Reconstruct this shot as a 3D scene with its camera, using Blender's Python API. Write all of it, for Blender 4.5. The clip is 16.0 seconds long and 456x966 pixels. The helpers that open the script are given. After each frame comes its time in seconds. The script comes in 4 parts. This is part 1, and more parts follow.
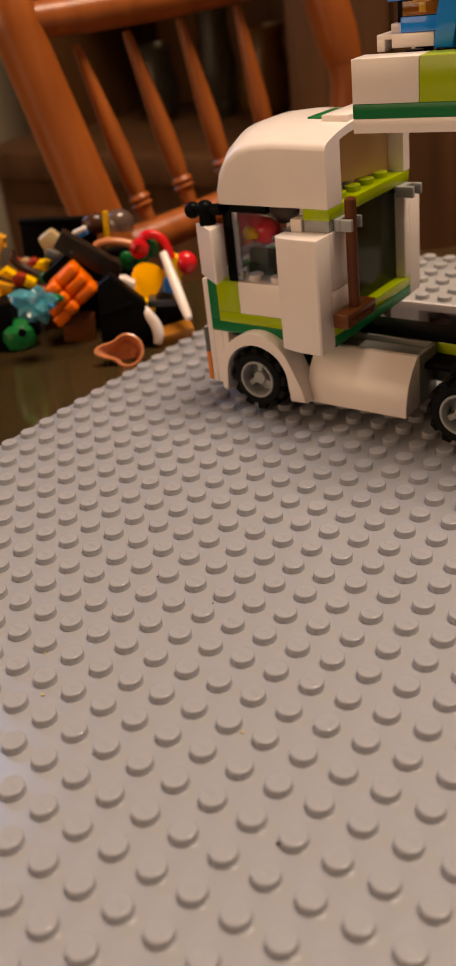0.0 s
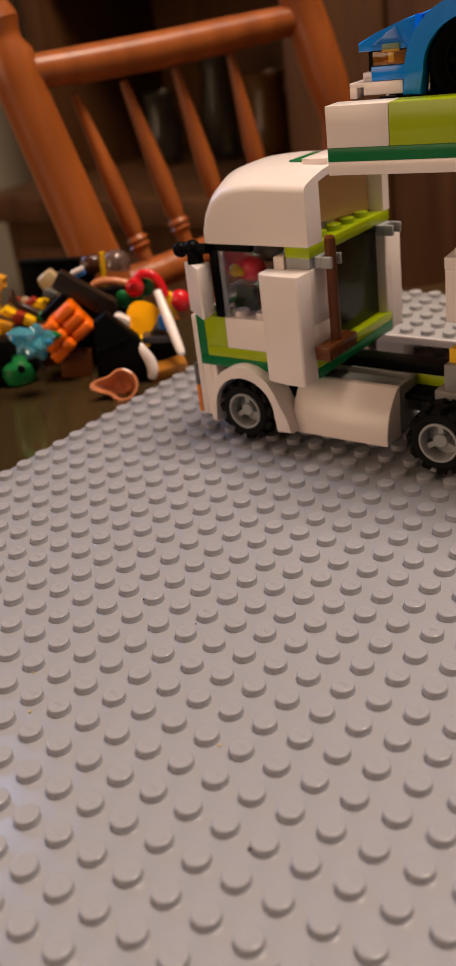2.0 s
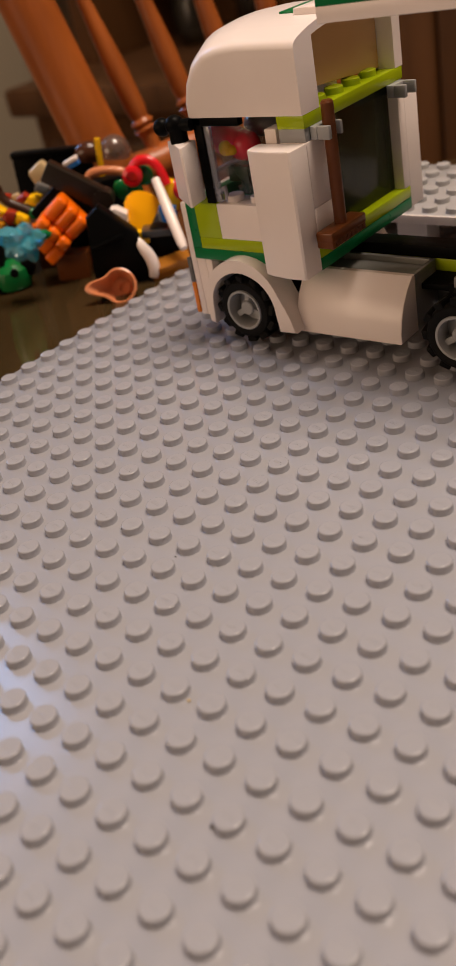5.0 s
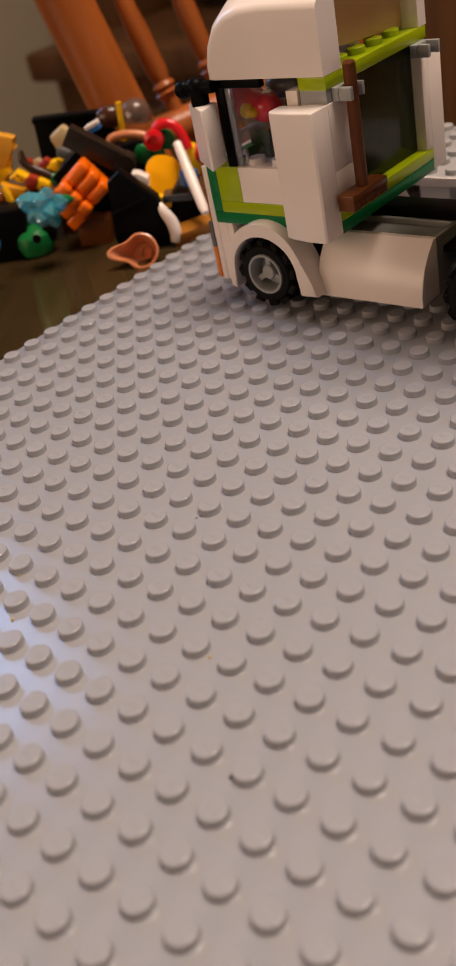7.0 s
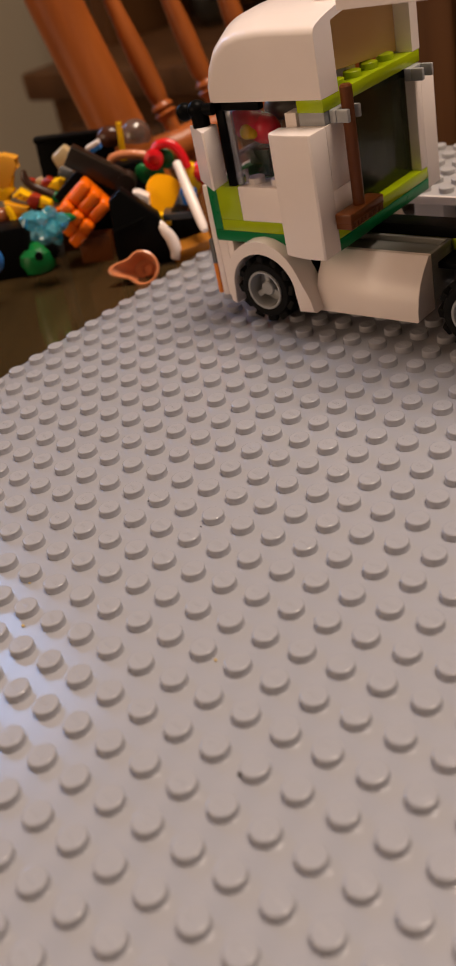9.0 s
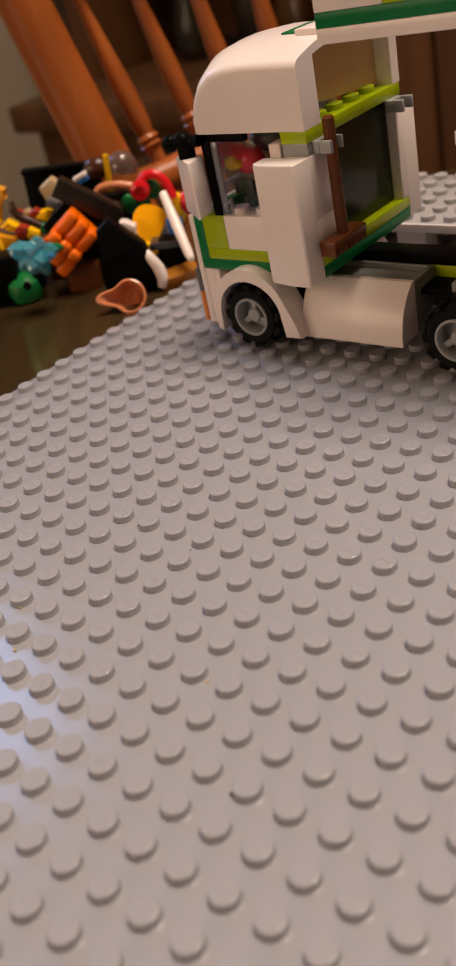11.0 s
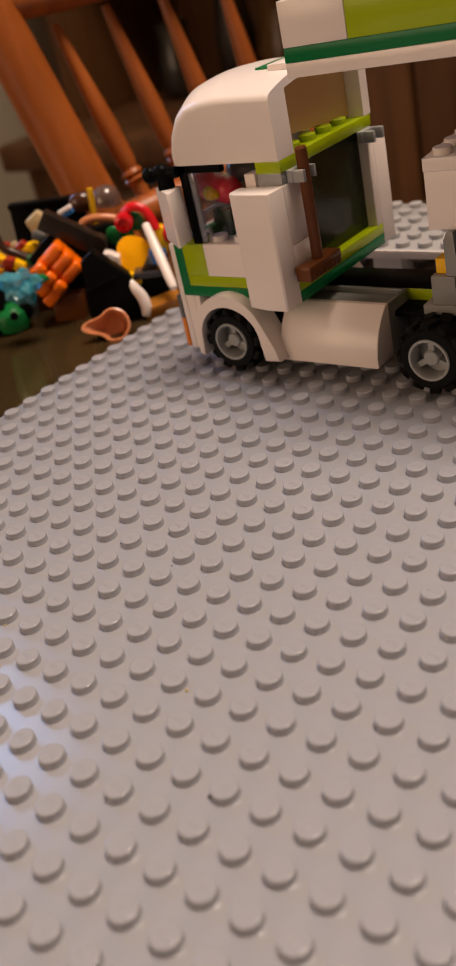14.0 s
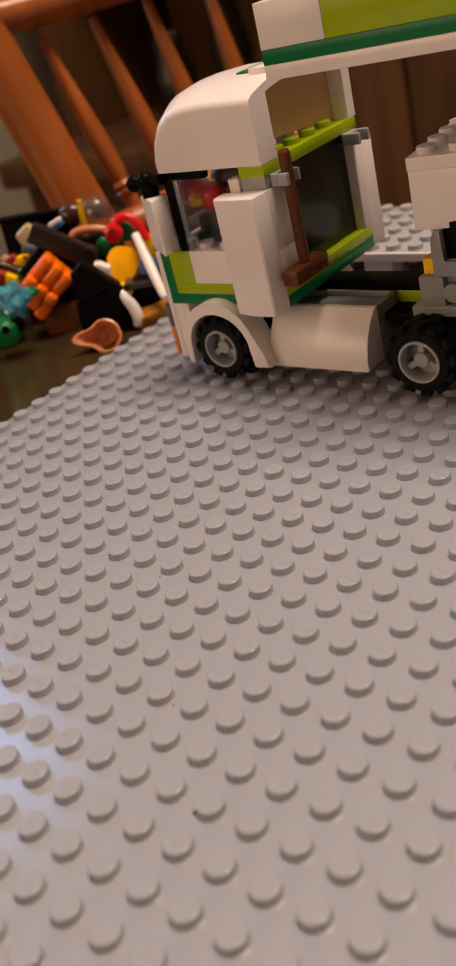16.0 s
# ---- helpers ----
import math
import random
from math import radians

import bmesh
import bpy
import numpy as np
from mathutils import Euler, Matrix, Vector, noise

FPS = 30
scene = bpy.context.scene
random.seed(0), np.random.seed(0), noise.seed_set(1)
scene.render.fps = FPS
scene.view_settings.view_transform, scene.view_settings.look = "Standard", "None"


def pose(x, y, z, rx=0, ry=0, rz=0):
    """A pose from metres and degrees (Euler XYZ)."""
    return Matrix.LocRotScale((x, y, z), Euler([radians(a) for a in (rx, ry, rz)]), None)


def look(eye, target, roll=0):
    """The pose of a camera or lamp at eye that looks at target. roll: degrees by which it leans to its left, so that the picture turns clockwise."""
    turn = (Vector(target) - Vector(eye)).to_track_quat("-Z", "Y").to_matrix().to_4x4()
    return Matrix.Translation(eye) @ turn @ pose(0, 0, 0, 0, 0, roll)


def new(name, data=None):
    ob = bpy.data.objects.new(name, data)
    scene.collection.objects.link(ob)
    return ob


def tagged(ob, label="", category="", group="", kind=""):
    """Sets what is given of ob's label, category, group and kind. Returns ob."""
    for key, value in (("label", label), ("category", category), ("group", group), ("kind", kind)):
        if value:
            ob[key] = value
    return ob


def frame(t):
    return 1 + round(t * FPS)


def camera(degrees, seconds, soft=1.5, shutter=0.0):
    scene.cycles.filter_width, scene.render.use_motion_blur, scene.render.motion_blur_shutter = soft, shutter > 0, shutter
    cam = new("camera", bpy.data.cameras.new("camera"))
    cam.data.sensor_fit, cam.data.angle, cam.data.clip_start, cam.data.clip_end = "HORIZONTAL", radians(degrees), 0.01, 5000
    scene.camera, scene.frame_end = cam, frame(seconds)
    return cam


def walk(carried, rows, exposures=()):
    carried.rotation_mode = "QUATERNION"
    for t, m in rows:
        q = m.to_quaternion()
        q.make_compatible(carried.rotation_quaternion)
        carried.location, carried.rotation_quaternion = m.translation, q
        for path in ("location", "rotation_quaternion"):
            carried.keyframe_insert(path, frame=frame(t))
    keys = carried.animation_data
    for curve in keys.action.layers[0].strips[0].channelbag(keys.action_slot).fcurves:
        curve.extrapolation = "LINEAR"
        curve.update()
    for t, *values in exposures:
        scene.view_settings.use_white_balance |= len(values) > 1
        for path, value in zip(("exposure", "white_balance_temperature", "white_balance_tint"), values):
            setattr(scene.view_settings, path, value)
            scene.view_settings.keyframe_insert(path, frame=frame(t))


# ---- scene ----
cam = camera(27.28, 16.0, soft=1.05)
cam.data.dof.use_dof = True
cam.data.dof.focus_distance = 0.225
cam.data.dof.aperture_fstop = 34.5
PATH = [
    (0, (0.08533, -0.06541, 0.12268), (-0.07939, 0.13843, -0.02333), -7.088),
    (0.5, (0.09151, -0.06651, 0.12187), (-0.07722, 0.13641, -0.02081), -7.658),
    (1, (0.09757, -0.06658, 0.12347), (-0.07324, 0.13656, -0.01636), -7.654),
    (1.5, (0.09816, -0.06847, 0.12365), (-0.07223, 0.13691, -0.01341), -7.764),
    (2, (0.09572, -0.06888, 0.12331), (-0.07387, 0.13862, -0.01155), -7.616),
    (2.5, (0.09905, -0.06789, 0.12095), (-0.07067, 0.14101, -0.01156), -7.836),
    (3, (0.10282, -0.06431, 0.11941), (-0.06874, 0.14414, -0.01141), -8.289),
    (3.5, (0.10304, -0.06256, 0.11962), (-0.07006, 0.14483, -0.01086), -8.967),
    (4, (0.10504, -0.06329, 0.11910), (-0.06851, 0.14382, -0.01122), -9.535),
    (4.5, (0.09686, -0.04758, 0.11428), (-0.07552, 0.14918, -0.03259), -10.629),
    (5, (0.09297, -0.03976, 0.11211), (-0.08501, 0.14089, -0.04818), -12.249),
    (5.2, (0.09266, -0.03866, 0.11078), (-0.08779, 0.13829, -0.05086), -12.717),
    (7.5, (0.09550, -0.04256, 0.11319), (-0.08594, 0.12810, -0.05401), -13.404),
    (8, (0.09613, -0.04368, 0.11393), (-0.08566, 0.12733, -0.05253), -13.486),
    (8.5, (0.09770, -0.04560, 0.11395), (-0.08382, 0.12744, -0.05070), -13.253),
    (9, (0.09721, -0.04657, 0.11483), (-0.08376, 0.12803, -0.04877), -13.183),
    (11.5, (0.09983, -0.04860, 0.11538), (-0.08000, 0.13414, -0.04042), -13.036),
    (12, (0.10159, -0.04721, 0.11419), (-0.07880, 0.13606, -0.04033), -13.121),
    (12.5, (0.10178, -0.04823, 0.11393), (-0.07861, 0.13637, -0.03898), -13.148),
    (13, (0.10375, -0.04935, 0.11410), (-0.07684, 0.13596, -0.03771), -13.425),
    (13.5, (0.10425, -0.05029, 0.11432), (-0.07616, 0.13631, -0.03612), -13.402),
    (14, (0.10486, -0.05169, 0.11449), (-0.07530, 0.13657, -0.03418), -13.427),
    (14.5, (0.10683, -0.05231, 0.11392), (-0.07356, 0.13739, -0.03261), -13.534),
    (15, (0.10628, -0.04735, 0.11159), (-0.07461, 0.14224, -0.03448), -13.941),
    (15.5, (0.10692, -0.04728, 0.11110), (-0.07491, 0.14189, -0.03433), -14.420),
    (16, (0.10662, -0.04726, 0.11120), (-0.07624, 0.14124, -0.03381), -14.972),
]
walk(cam, [(t, look(eye, target, roll)) for t, eye, target, roll in PATH], [(0, 0, 7110, 7.1), (0.5, 0, 6710, 7.6), (1.5, 0, 6430, 8.2), (5, 0, 6390, 7.9), (16, 0, 6475, 8.2)])

# ---- light ----
world = bpy.data.worlds.new("world")
scene.world = world
world.use_nodes = True
world.node_tree.nodes["Background"].inputs[0].default_value = (0.9, 0.75, 0.6, 1)
world.node_tree.nodes["Background"].inputs[1].default_value = 0.05


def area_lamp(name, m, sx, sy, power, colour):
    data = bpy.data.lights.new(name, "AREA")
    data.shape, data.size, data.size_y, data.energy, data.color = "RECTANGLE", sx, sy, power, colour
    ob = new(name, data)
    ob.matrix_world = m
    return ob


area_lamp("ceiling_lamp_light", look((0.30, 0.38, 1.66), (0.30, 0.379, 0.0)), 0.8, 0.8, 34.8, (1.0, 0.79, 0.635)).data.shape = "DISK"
# Added fill light that brightens the near sides; no lamp belongs to it.
area_lamp("near_fill_light", look((-0.85, -1.55, 0.60), (0.0, 0.05, 0.0)), 1.6, 0.9, 13.8, (1.0, 0.69, 0.47))
area_lamp("window_light", look((-1.28, 0.34, 0.66), (0.0, 0.05, 0.0)), 0.34, 0.62, 3.9, (0.31, 0.53, 1.0))
scene.view_settings.exposure = 0.0


# ---- materials ----
def material(name):
    m = bpy.data.materials.new(name)
    m.use_nodes = True
    return m, m.node_tree.nodes, m.node_tree.links, m.node_tree.nodes["Principled BSDF"]


def plastic(name, rgb, rough=0.21, scale=900.0, vary=0.06, bump=0.02, spec=0.5):
    """Moulded plastic: faint mottling, fine scuffs in the gloss, a slight waviness."""
    m, n, l, p = material(name)
    co = n.new("ShaderNodeTexCoord")
    big = n.new("ShaderNodeTexNoise")
    big.inputs["Scale"].default_value, big.inputs["Detail"].default_value = scale * 0.06, 3
    fine = n.new("ShaderNodeTexNoise")
    fine.inputs["Scale"].default_value, fine.inputs["Detail"].default_value = scale * 0.4, 3
    l.new(co.outputs["Object"], big.inputs["Vector"])
    l.new(co.outputs["Object"], fine.inputs["Vector"])
    ramp = n.new("ShaderNodeMix")
    ramp.data_type = "RGBA"
    ramp.inputs[6].default_value = (*[c * (1 - vary) for c in rgb], 1)
    ramp.inputs[7].default_value = (*[min(1, c * (1 + vary)) for c in rgb], 1)
    l.new(big.outputs["Fac"], ramp.inputs[0])
    l.new(ramp.outputs[2], p.inputs["Base Color"])
    p.inputs["Specular IOR Level"].default_value = spec
    rr = n.new("ShaderNodeMapRange")
    rr.inputs[3].default_value, rr.inputs[4].default_value = rough * 0.92, rough * 1.12
    l.new(fine.outputs["Fac"], rr.inputs[0])
    l.new(rr.outputs[0], p.inputs["Roughness"])
    bm_ = n.new("ShaderNodeBump")
    bm_.inputs["Strength"].default_value, bm_.inputs["Distance"].default_value = bump, 0.0003
    l.new(big.outputs["Fac"], bm_.inputs["Height"])
    l.new(bm_.outputs[0], p.inputs["Normal"])
    return m


def clear_plastic(name, rgb, gloss=0.1, rough=0.08, haze=0.0, tint=(0.1, 0.1, 0.1)):
    m, n, l, p = material(name)
    tr, gl, mix = n.new("ShaderNodeBsdfTransparent"), n.new("ShaderNodeBsdfGlossy"), n.new("ShaderNodeMixShader")
    tr.inputs[0].default_value = (*rgb, 1)
    gl.inputs["Roughness"].default_value = rough
    mix.inputs[0].default_value = gloss
    milk, dif = n.new("ShaderNodeMixShader"), n.new("ShaderNodeBsdfDiffuse")
    milk.inputs[0].default_value = haze
    dif.inputs[0].default_value = (*tint, 1)
    l.new(tr.outputs[0], milk.inputs[1])
    l.new(dif.outputs[0], milk.inputs[2])
    l.new(milk.outputs[0], mix.inputs[1])
    l.new(gl.outputs[0], mix.inputs[2])
    l.new(mix.outputs[0], n["Material Output"].inputs[0])
    return m


def wood(name, dark, light, scale=6.0, stretch=(1, 1, 0.08), rough=0.35):
    m, n, l, p = material(name)
    co, mp = n.new("ShaderNodeTexCoord"), n.new("ShaderNodeMapping")
    mp.inputs["Scale"].default_value = stretch
    grain, blotch = n.new("ShaderNodeTexNoise"), n.new("ShaderNodeTexNoise")
    grain.inputs["Scale"].default_value, grain.inputs["Detail"].default_value = scale * 12, 6
    blotch.inputs["Scale"].default_value, blotch.inputs["Detail"].default_value = scale, 3
    l.new(co.outputs["Object"], mp.inputs[0])
    l.new(mp.outputs[0], grain.inputs["Vector"])
    l.new(co.outputs["Object"], blotch.inputs["Vector"])
    add = n.new("ShaderNodeMath")
    add.operation, add.inputs[1].default_value = "MULTIPLY_ADD", 0.6
    l.new(grain.outputs["Fac"], add.inputs[0])
    half = n.new("ShaderNodeMath")
    half.operation, half.inputs[1].default_value = "MULTIPLY", 0.4
    l.new(blotch.outputs["Fac"], half.inputs[0])
    l.new(half.outputs[0], add.inputs[2])
    ramp = n.new("ShaderNodeValToRGB")
    ramp.color_ramp.elements[0].position, ramp.color_ramp.elements[1].position = 0.32, 0.68
    ramp.color_ramp.elements[0].color, ramp.color_ramp.elements[1].color = (*dark, 1), (*light, 1)
    l.new(add.outputs[0], ramp.inputs[0])
    l.new(ramp.outputs[0], p.inputs["Base Color"])
    p.inputs["Roughness"].default_value = rough
    b = n.new("ShaderNodeBump")
    b.inputs["Strength"].default_value, b.inputs["Distance"].default_value = 0.1, 0.001
    l.new(grain.outputs["Fac"], b.inputs["Height"])
    l.new(b.outputs[0], p.inputs["Normal"])
    return m


WHITE = plastic("white_plastic", (0.885, 0.79, 0.745), rough=0.25)
GREY = plastic("grey_plastic", (0.34, 0.345, 0.35))
PLATE = plastic("baseplate_grey", (0.335, 0.338, 0.372), rough=0.2, vary=0.02, bump=0.004)
DARKGREY = plastic("dark_grey_plastic", (0.12, 0.12, 0.12))
BLACK = plastic("black_plastic", (0.004, 0.004, 0.004), rough=0.36, spec=0.04)
RUBBER = plastic("black_rubber", (0.004, 0.004, 0.004), rough=0.6, spec=0.14)
LIME = plastic("lime_plastic", (0.36, 0.47, 0.004), spec=0.35)
GREEN = plastic("green_plastic", (0.002, 0.16, 0.045), rough=0.28, spec=0.25)
BROWN = plastic("brown_plastic", (0.135, 0.040, 0.010), rough=0.28, spec=0.25)
BLUE = plastic("blue_plastic", (0.004, 0.23, 0.84), rough=0.14)
ORANGE = plastic("orange_plastic", (1.0, 0.17, 0.002))
SHIELD_YELLOW = plastic("orange_yellow_plastic", (1.0, 0.43, 0.002))
YELLOW = plastic("yellow_plastic", (1.0, 0.55, 0.004))
RED = plastic("red_plastic", (0.72, 0.010, 0.018))
NOUGAT = plastic("nougat_plastic", (0.62, 0.23, 0.10))
TAN = plastic("tan_plastic", (0.52, 0.39, 0.21))
MIDBLUE = plastic("mid_blue_plastic", (0.03, 0.16, 0.5))
GREENHEAD = plastic("bright_green_plastic", (0.006, 0.16, 0.036))
SMOKE = clear_plastic("smoked_clear_plastic", (0.30, 0.33, 0.27), 0.065, 0.16, 0.5, (0.056, 0.066, 0.036))
FROST = clear_plastic("hazy_clear_plastic", (0.86, 0.87, 0.92), 0.12, 0.1, 0.30, (0.55, 0.56, 0.62))
CLEAR = clear_plastic("clear_plastic", (0.95, 0.96, 0.97), 0.03)
AQUA = clear_plastic("clear_light_blue_plastic", (0.40, 0.88, 0.97), 0.28, 0.06, 0.42, (0.10, 0.62, 0.80))
AMBER = clear_plastic("clear_orange_plastic", (0.90, 0.42, 0.04), 0.06, 0.1, 0.3, (0.55, 0.20, 0.01))
CHAIRWOOD = wood("orange_stained_wood", (0.235, 0.056, 0.009), (0.455, 0.124, 0.023), 9, rough=0.32)
DARKWOOD = wood("dark_cabinet_wood", (0.064, 0.027, 0.009), (0.144, 0.061, 0.021), 4, rough=0.5)
TABLEWOOD = wood("polished_table_wood", (0.034, 0.021, 0.008), (0.085, 0.053, 0.021), 7, (1, 0.1, 1), rough=0.06)
DARKWOOD.node_tree.nodes["Principled BSDF"].inputs["Specular IOR Level"].default_value = 0.15
FLOORWOOD = wood("brown_floor_wood", (0.07, 0.03, 0.014), (0.16, 0.075, 0.035), 3, (0.1, 1, 1), rough=0.4)
WALLPAINT = plastic("beige_wall_paint", (0.37, 0.305, 0.215), rough=0.8, scale=60, vary=0.04, bump=0.2)
CEILPAINT = plastic("ceiling_paint", (0.84, 0.80, 0.74), rough=0.85, scale=60, vary=0.03, bump=0.2)


# ---- mesh helpers ----
def part(name, bm, mat, parent=None, label=""):
    """One mesh object from a bmesh, under a thing or a part. The bmesh is in the thing's own frame."""
    bmesh.ops.recalc_face_normals(bm, faces=bm.faces)
    data = bpy.data.meshes.new(name)
    bm.to_mesh(data)
    bm.free()
    data.materials.append(mat)
    data.shade_smooth()
    data.set_sharp_from_angle(angle=radians(32))
    ob = new(name, data)
    if parent:
        ob.parent = parent
    return tagged(ob, label) if label else ob


def thing(name, m, label, category, group="", kind=""):
    ob = new(name)
    ob.matrix_world = m
    ob.empty_display_size = 0.01
    return tagged(ob, label, category, group, kind)


def block(bm, x0, x1, y0, y1, z0, z1, r=0.00025, m=None, seg=2):
    """A box with rounded edges."""
    vs = bmesh.ops.create_cube(bm, size=1)["verts"]
    for v in vs:
        v.co = Vector((x0 + (v.co.x + 0.5) * (x1 - x0), y0 + (v.co.y + 0.5) * (y1 - y0), z0 + (v.co.z + 0.5) * (z1 - z0)))
    if m:
        for v in vs:
            v.co = m @ v.co
    if r:
        edges = list({e for v in vs for e in v.link_edges})
        bmesh.ops.bevel(bm, geom=edges, offset=r, segments=seg, affect="EDGES", profile=0.5)
    return bm


def lathe(bm, profile, m=None, n=24, closed=False):
    """Profile rows (radius, height) turned round z, then moved by m."""
    rings = []
    for rad, h in profile:
        rings.append([bm.verts.new(Vector((max(rad, 1e-6) * math.cos(2 * math.pi * k / n), max(rad, 1e-6) * math.sin(2 * math.pi * k / n), h))) for k in range(n)])
    pairs = list(zip(rings, rings[1:])) + ([(rings[-1], rings[0])] if closed else [])
    for a, b in pairs:
        for k in range(n):
            bm.faces.new((a[k], a[(k + 1) % n], b[(k + 1) % n], b[k]))
    if not closed:
        for ring, rad in ((rings[0], profile[0][0]), (rings[-1], profile[-1][0])):
            if rad > 1e-5:
                bm.faces.new(ring)
    if m:
        for ring in rings:
            for v in ring:
                v.co = m @ v.co
    return bm


def stud(bm, x, y, z, r=0.0024, h=0.0017, n=20):
    return lathe(bm, [(r + 0.00006, -0.0001), (r + 0.00005, 0.00001), (r, 0.00008), (r, h - 0.00032), (r - 0.00002, h - 0.00021), (r - 0.00009, h - 0.00009), (r - 0.00021, h - 0.00002), (r - 0.00032, h), (r - 0.0004, h), (0, h)], Matrix.Translation((x, y, z)), n)


def prism(bm, pts, axis, lo, hi, r=0.0002):
    """A polygon pushed along an axis: pts are (a, b) in the other two axes, in x, y, z order."""
    def at(a, b, c):
        return Vector({"x": (c, a, b), "y": (a, c, b), "z": (a, b, c)}[axis])
    low, high = [bm.verts.new(at(a, b, lo)) for a, b in pts], [bm.verts.new(at(a, b, hi)) for a, b in pts]
    caps = [bm.faces.new(low), bm.faces.new(list(reversed(high)))]
    for k in range(len(pts)):
        j = (k + 1) % len(pts)
        bm.faces.new((low[k], high[k], high[j], low[j]))
    if r:
        bmesh.ops.bevel(bm, geom=list({e for f in caps for e in f.edges}), offset=r, segments=2, affect="EDGES", profile=0.5)
    return bm


def rod(bm, pts, radii, n=12):
    """A round rod of varying thickness along points."""
    pts = [Vector(p) for p in pts]
    rings = []
    for k, p in enumerate(pts):
        d = (pts[min(k + 1, len(pts) - 1)] - pts[max(k - 1, 0)]).normalized()
        u = d.orthogonal().normalized() if not rings else (u - d * u.dot(d)).normalized()
        w = d.cross(u)
        rad = radii[k] if isinstance(radii, (list, tuple)) else radii
        rings.append([bm.verts.new(p + rad * (u * math.cos(2 * math.pi * j / n) + w * math.sin(2 * math.pi * j / n))) for j in range(n)])
    for a, b in zip(rings, rings[1:]):
        for j in range(n):
            bm.faces.new((a[j], a[(j + 1) % n], b[(j + 1) % n], b[j]))
    bm.faces.new(rings[0])
    bm.faces.new(rings[-1])
    return bm


def ball(bm, c, rx, ry, rz, m=None, seg=18):
    vs = bmesh.ops.create_uvsphere(bm, u_segments=seg, v_segments=seg // 2 + 2, radius=1)["verts"]
    for v in vs:
        v.co = Vector((v.co.x * rx, v.co.y * ry, v.co.z * rz))
        v.co = (m @ v.co if m else v.co) + Vector(c)
    return bm


def curve_pts(pts, n=5):
    """A smooth line through points."""
    pts = [Vector(p) for p in pts]
    out = []
    for k in range(len(pts) - 1):
        a, b, c, d = pts[max(k - 1, 0)], pts[k], pts[k + 1], pts[min(k + 2, len(pts) - 1)]
        for j in range(n):
            t = j / n
            out.append(0.5 * ((2 * b) + (c - a) * t + (2 * a - 5 * b + 4 * c - d) * t * t + (3 * b - a - 3 * c + d) * t ** 3))
    return out + [pts[-1]]


new_bm = bmesh.new
SIDE = Matrix.Rotation(math.pi / 2, 4, "X")  # turns z to -y

# ---- setting: room, table ----
FLOOR, TOP = -0.752, -0.002
XW, XE, YS, YN, CEIL = -1.3, 2.0, -2.0, 1.35, 1.75


def plain(name, x0, x1, y0, y1, z0, z1, mat, label, category, r=0.0):
    ob = part(name, block(new_bm(), x0, x1, y0, y1, z0, z1, r), mat)
    return tagged(ob, label, category, kind="structure")


plain("floor", XW, XE, YS, YN, FLOOR - 0.05, FLOOR, FLOORWOOD, "brown wooden floor of the dim dining room", "floor")
plain("ceiling", XW - 0.1, XE + 0.1, YS - 0.1, YN + 0.1, CEIL, CEIL + 0.1, CEILPAINT, "plain pale painted ceiling", "ceiling")
plain("wall_north", XW - 0.1, XE + 0.1, YN, YN + 0.1, FLOOR - 0.05, CEIL, WALLPAINT, "plain beige painted wall behind the cabinet", "wall")
plain("wall_south", XW - 0.1, XE + 0.1, YS - 0.1, YS, FLOOR - 0.05, CEIL, WALLPAINT, "plain beige painted wall", "wall")
plain("wall_east", XE, XE + 0.1, YS, YN, FLOOR - 0.05, CEIL, WALLPAINT, "plain beige painted wall", "wall")
# west wall with a window opening
wall = new_bm()
for x0, y0, y1, z0, z1 in ((XW, YS, 0.16, FLOOR - 0.05, CEIL), (XW, 0.52, YN, FLOOR - 0.05, CEIL), (XW, 0.16, 0.52, FLOOR - 0.05, 0.33), (XW, 0.16, 0.52, 0.99, CEIL)):
    block(wall, x0 - 0.1, x0, y0, y1, z0, z1, 0)
tagged(part("wall_west", wall, WALLPAINT), "beige painted wall with a high window", "wall", kind="structure")

table = thing("dining_table", pose(0.1495, -0.1951, TOP, 0, 0, 39.7), "polished dark brown wooden dining table under the baseplate", "table")
part("tabletop", block(new_bm(), -0.60, 0.60, -0.56, 0.56, -0.03, 0, 0.006), TABLEWOOD, table)
for x in (-0.5, 0.5):
    for y in (-0.46, 0.46):
        part("leg", lathe(new_bm(), [(0.03, FLOOR - TOP), (0.035, -0.5), (0.025, -0.3), (0.035, -0.1), (0.035, -0.03)], Matrix.Translation((x, y, 0))), TABLEWOOD, table)

# dark cabinet along the north wall
cab = thing("china_cabinet", pose(-0.2, YN, FLOOR), "dark brown wooden china cabinet with glass shelves", "cabinet")
part("body", block(new_bm(), -0.90, 0.95, -0.42, -0.002, 0.0, 0.62, 0.004), DARKWOOD, cab)
part("counter", block(new_bm(), -0.92, 0.97, -0.45, -0.002, 0.62, 0.66, 0.006), DARKWOOD, cab)
for x in (-0.90, -0.25, 0.35, 0.92):
    part("upright", block(new_bm(), x, x + 0.035, -0.3, -0.03, 0.66, 1.25, 0.003), DARKWOOD, cab)
part("back_panel", block(new_bm(), -0.90, 0.955, -0.03, -0.004, 0.66, 1.25, 0.0), DARKWOOD, cab)
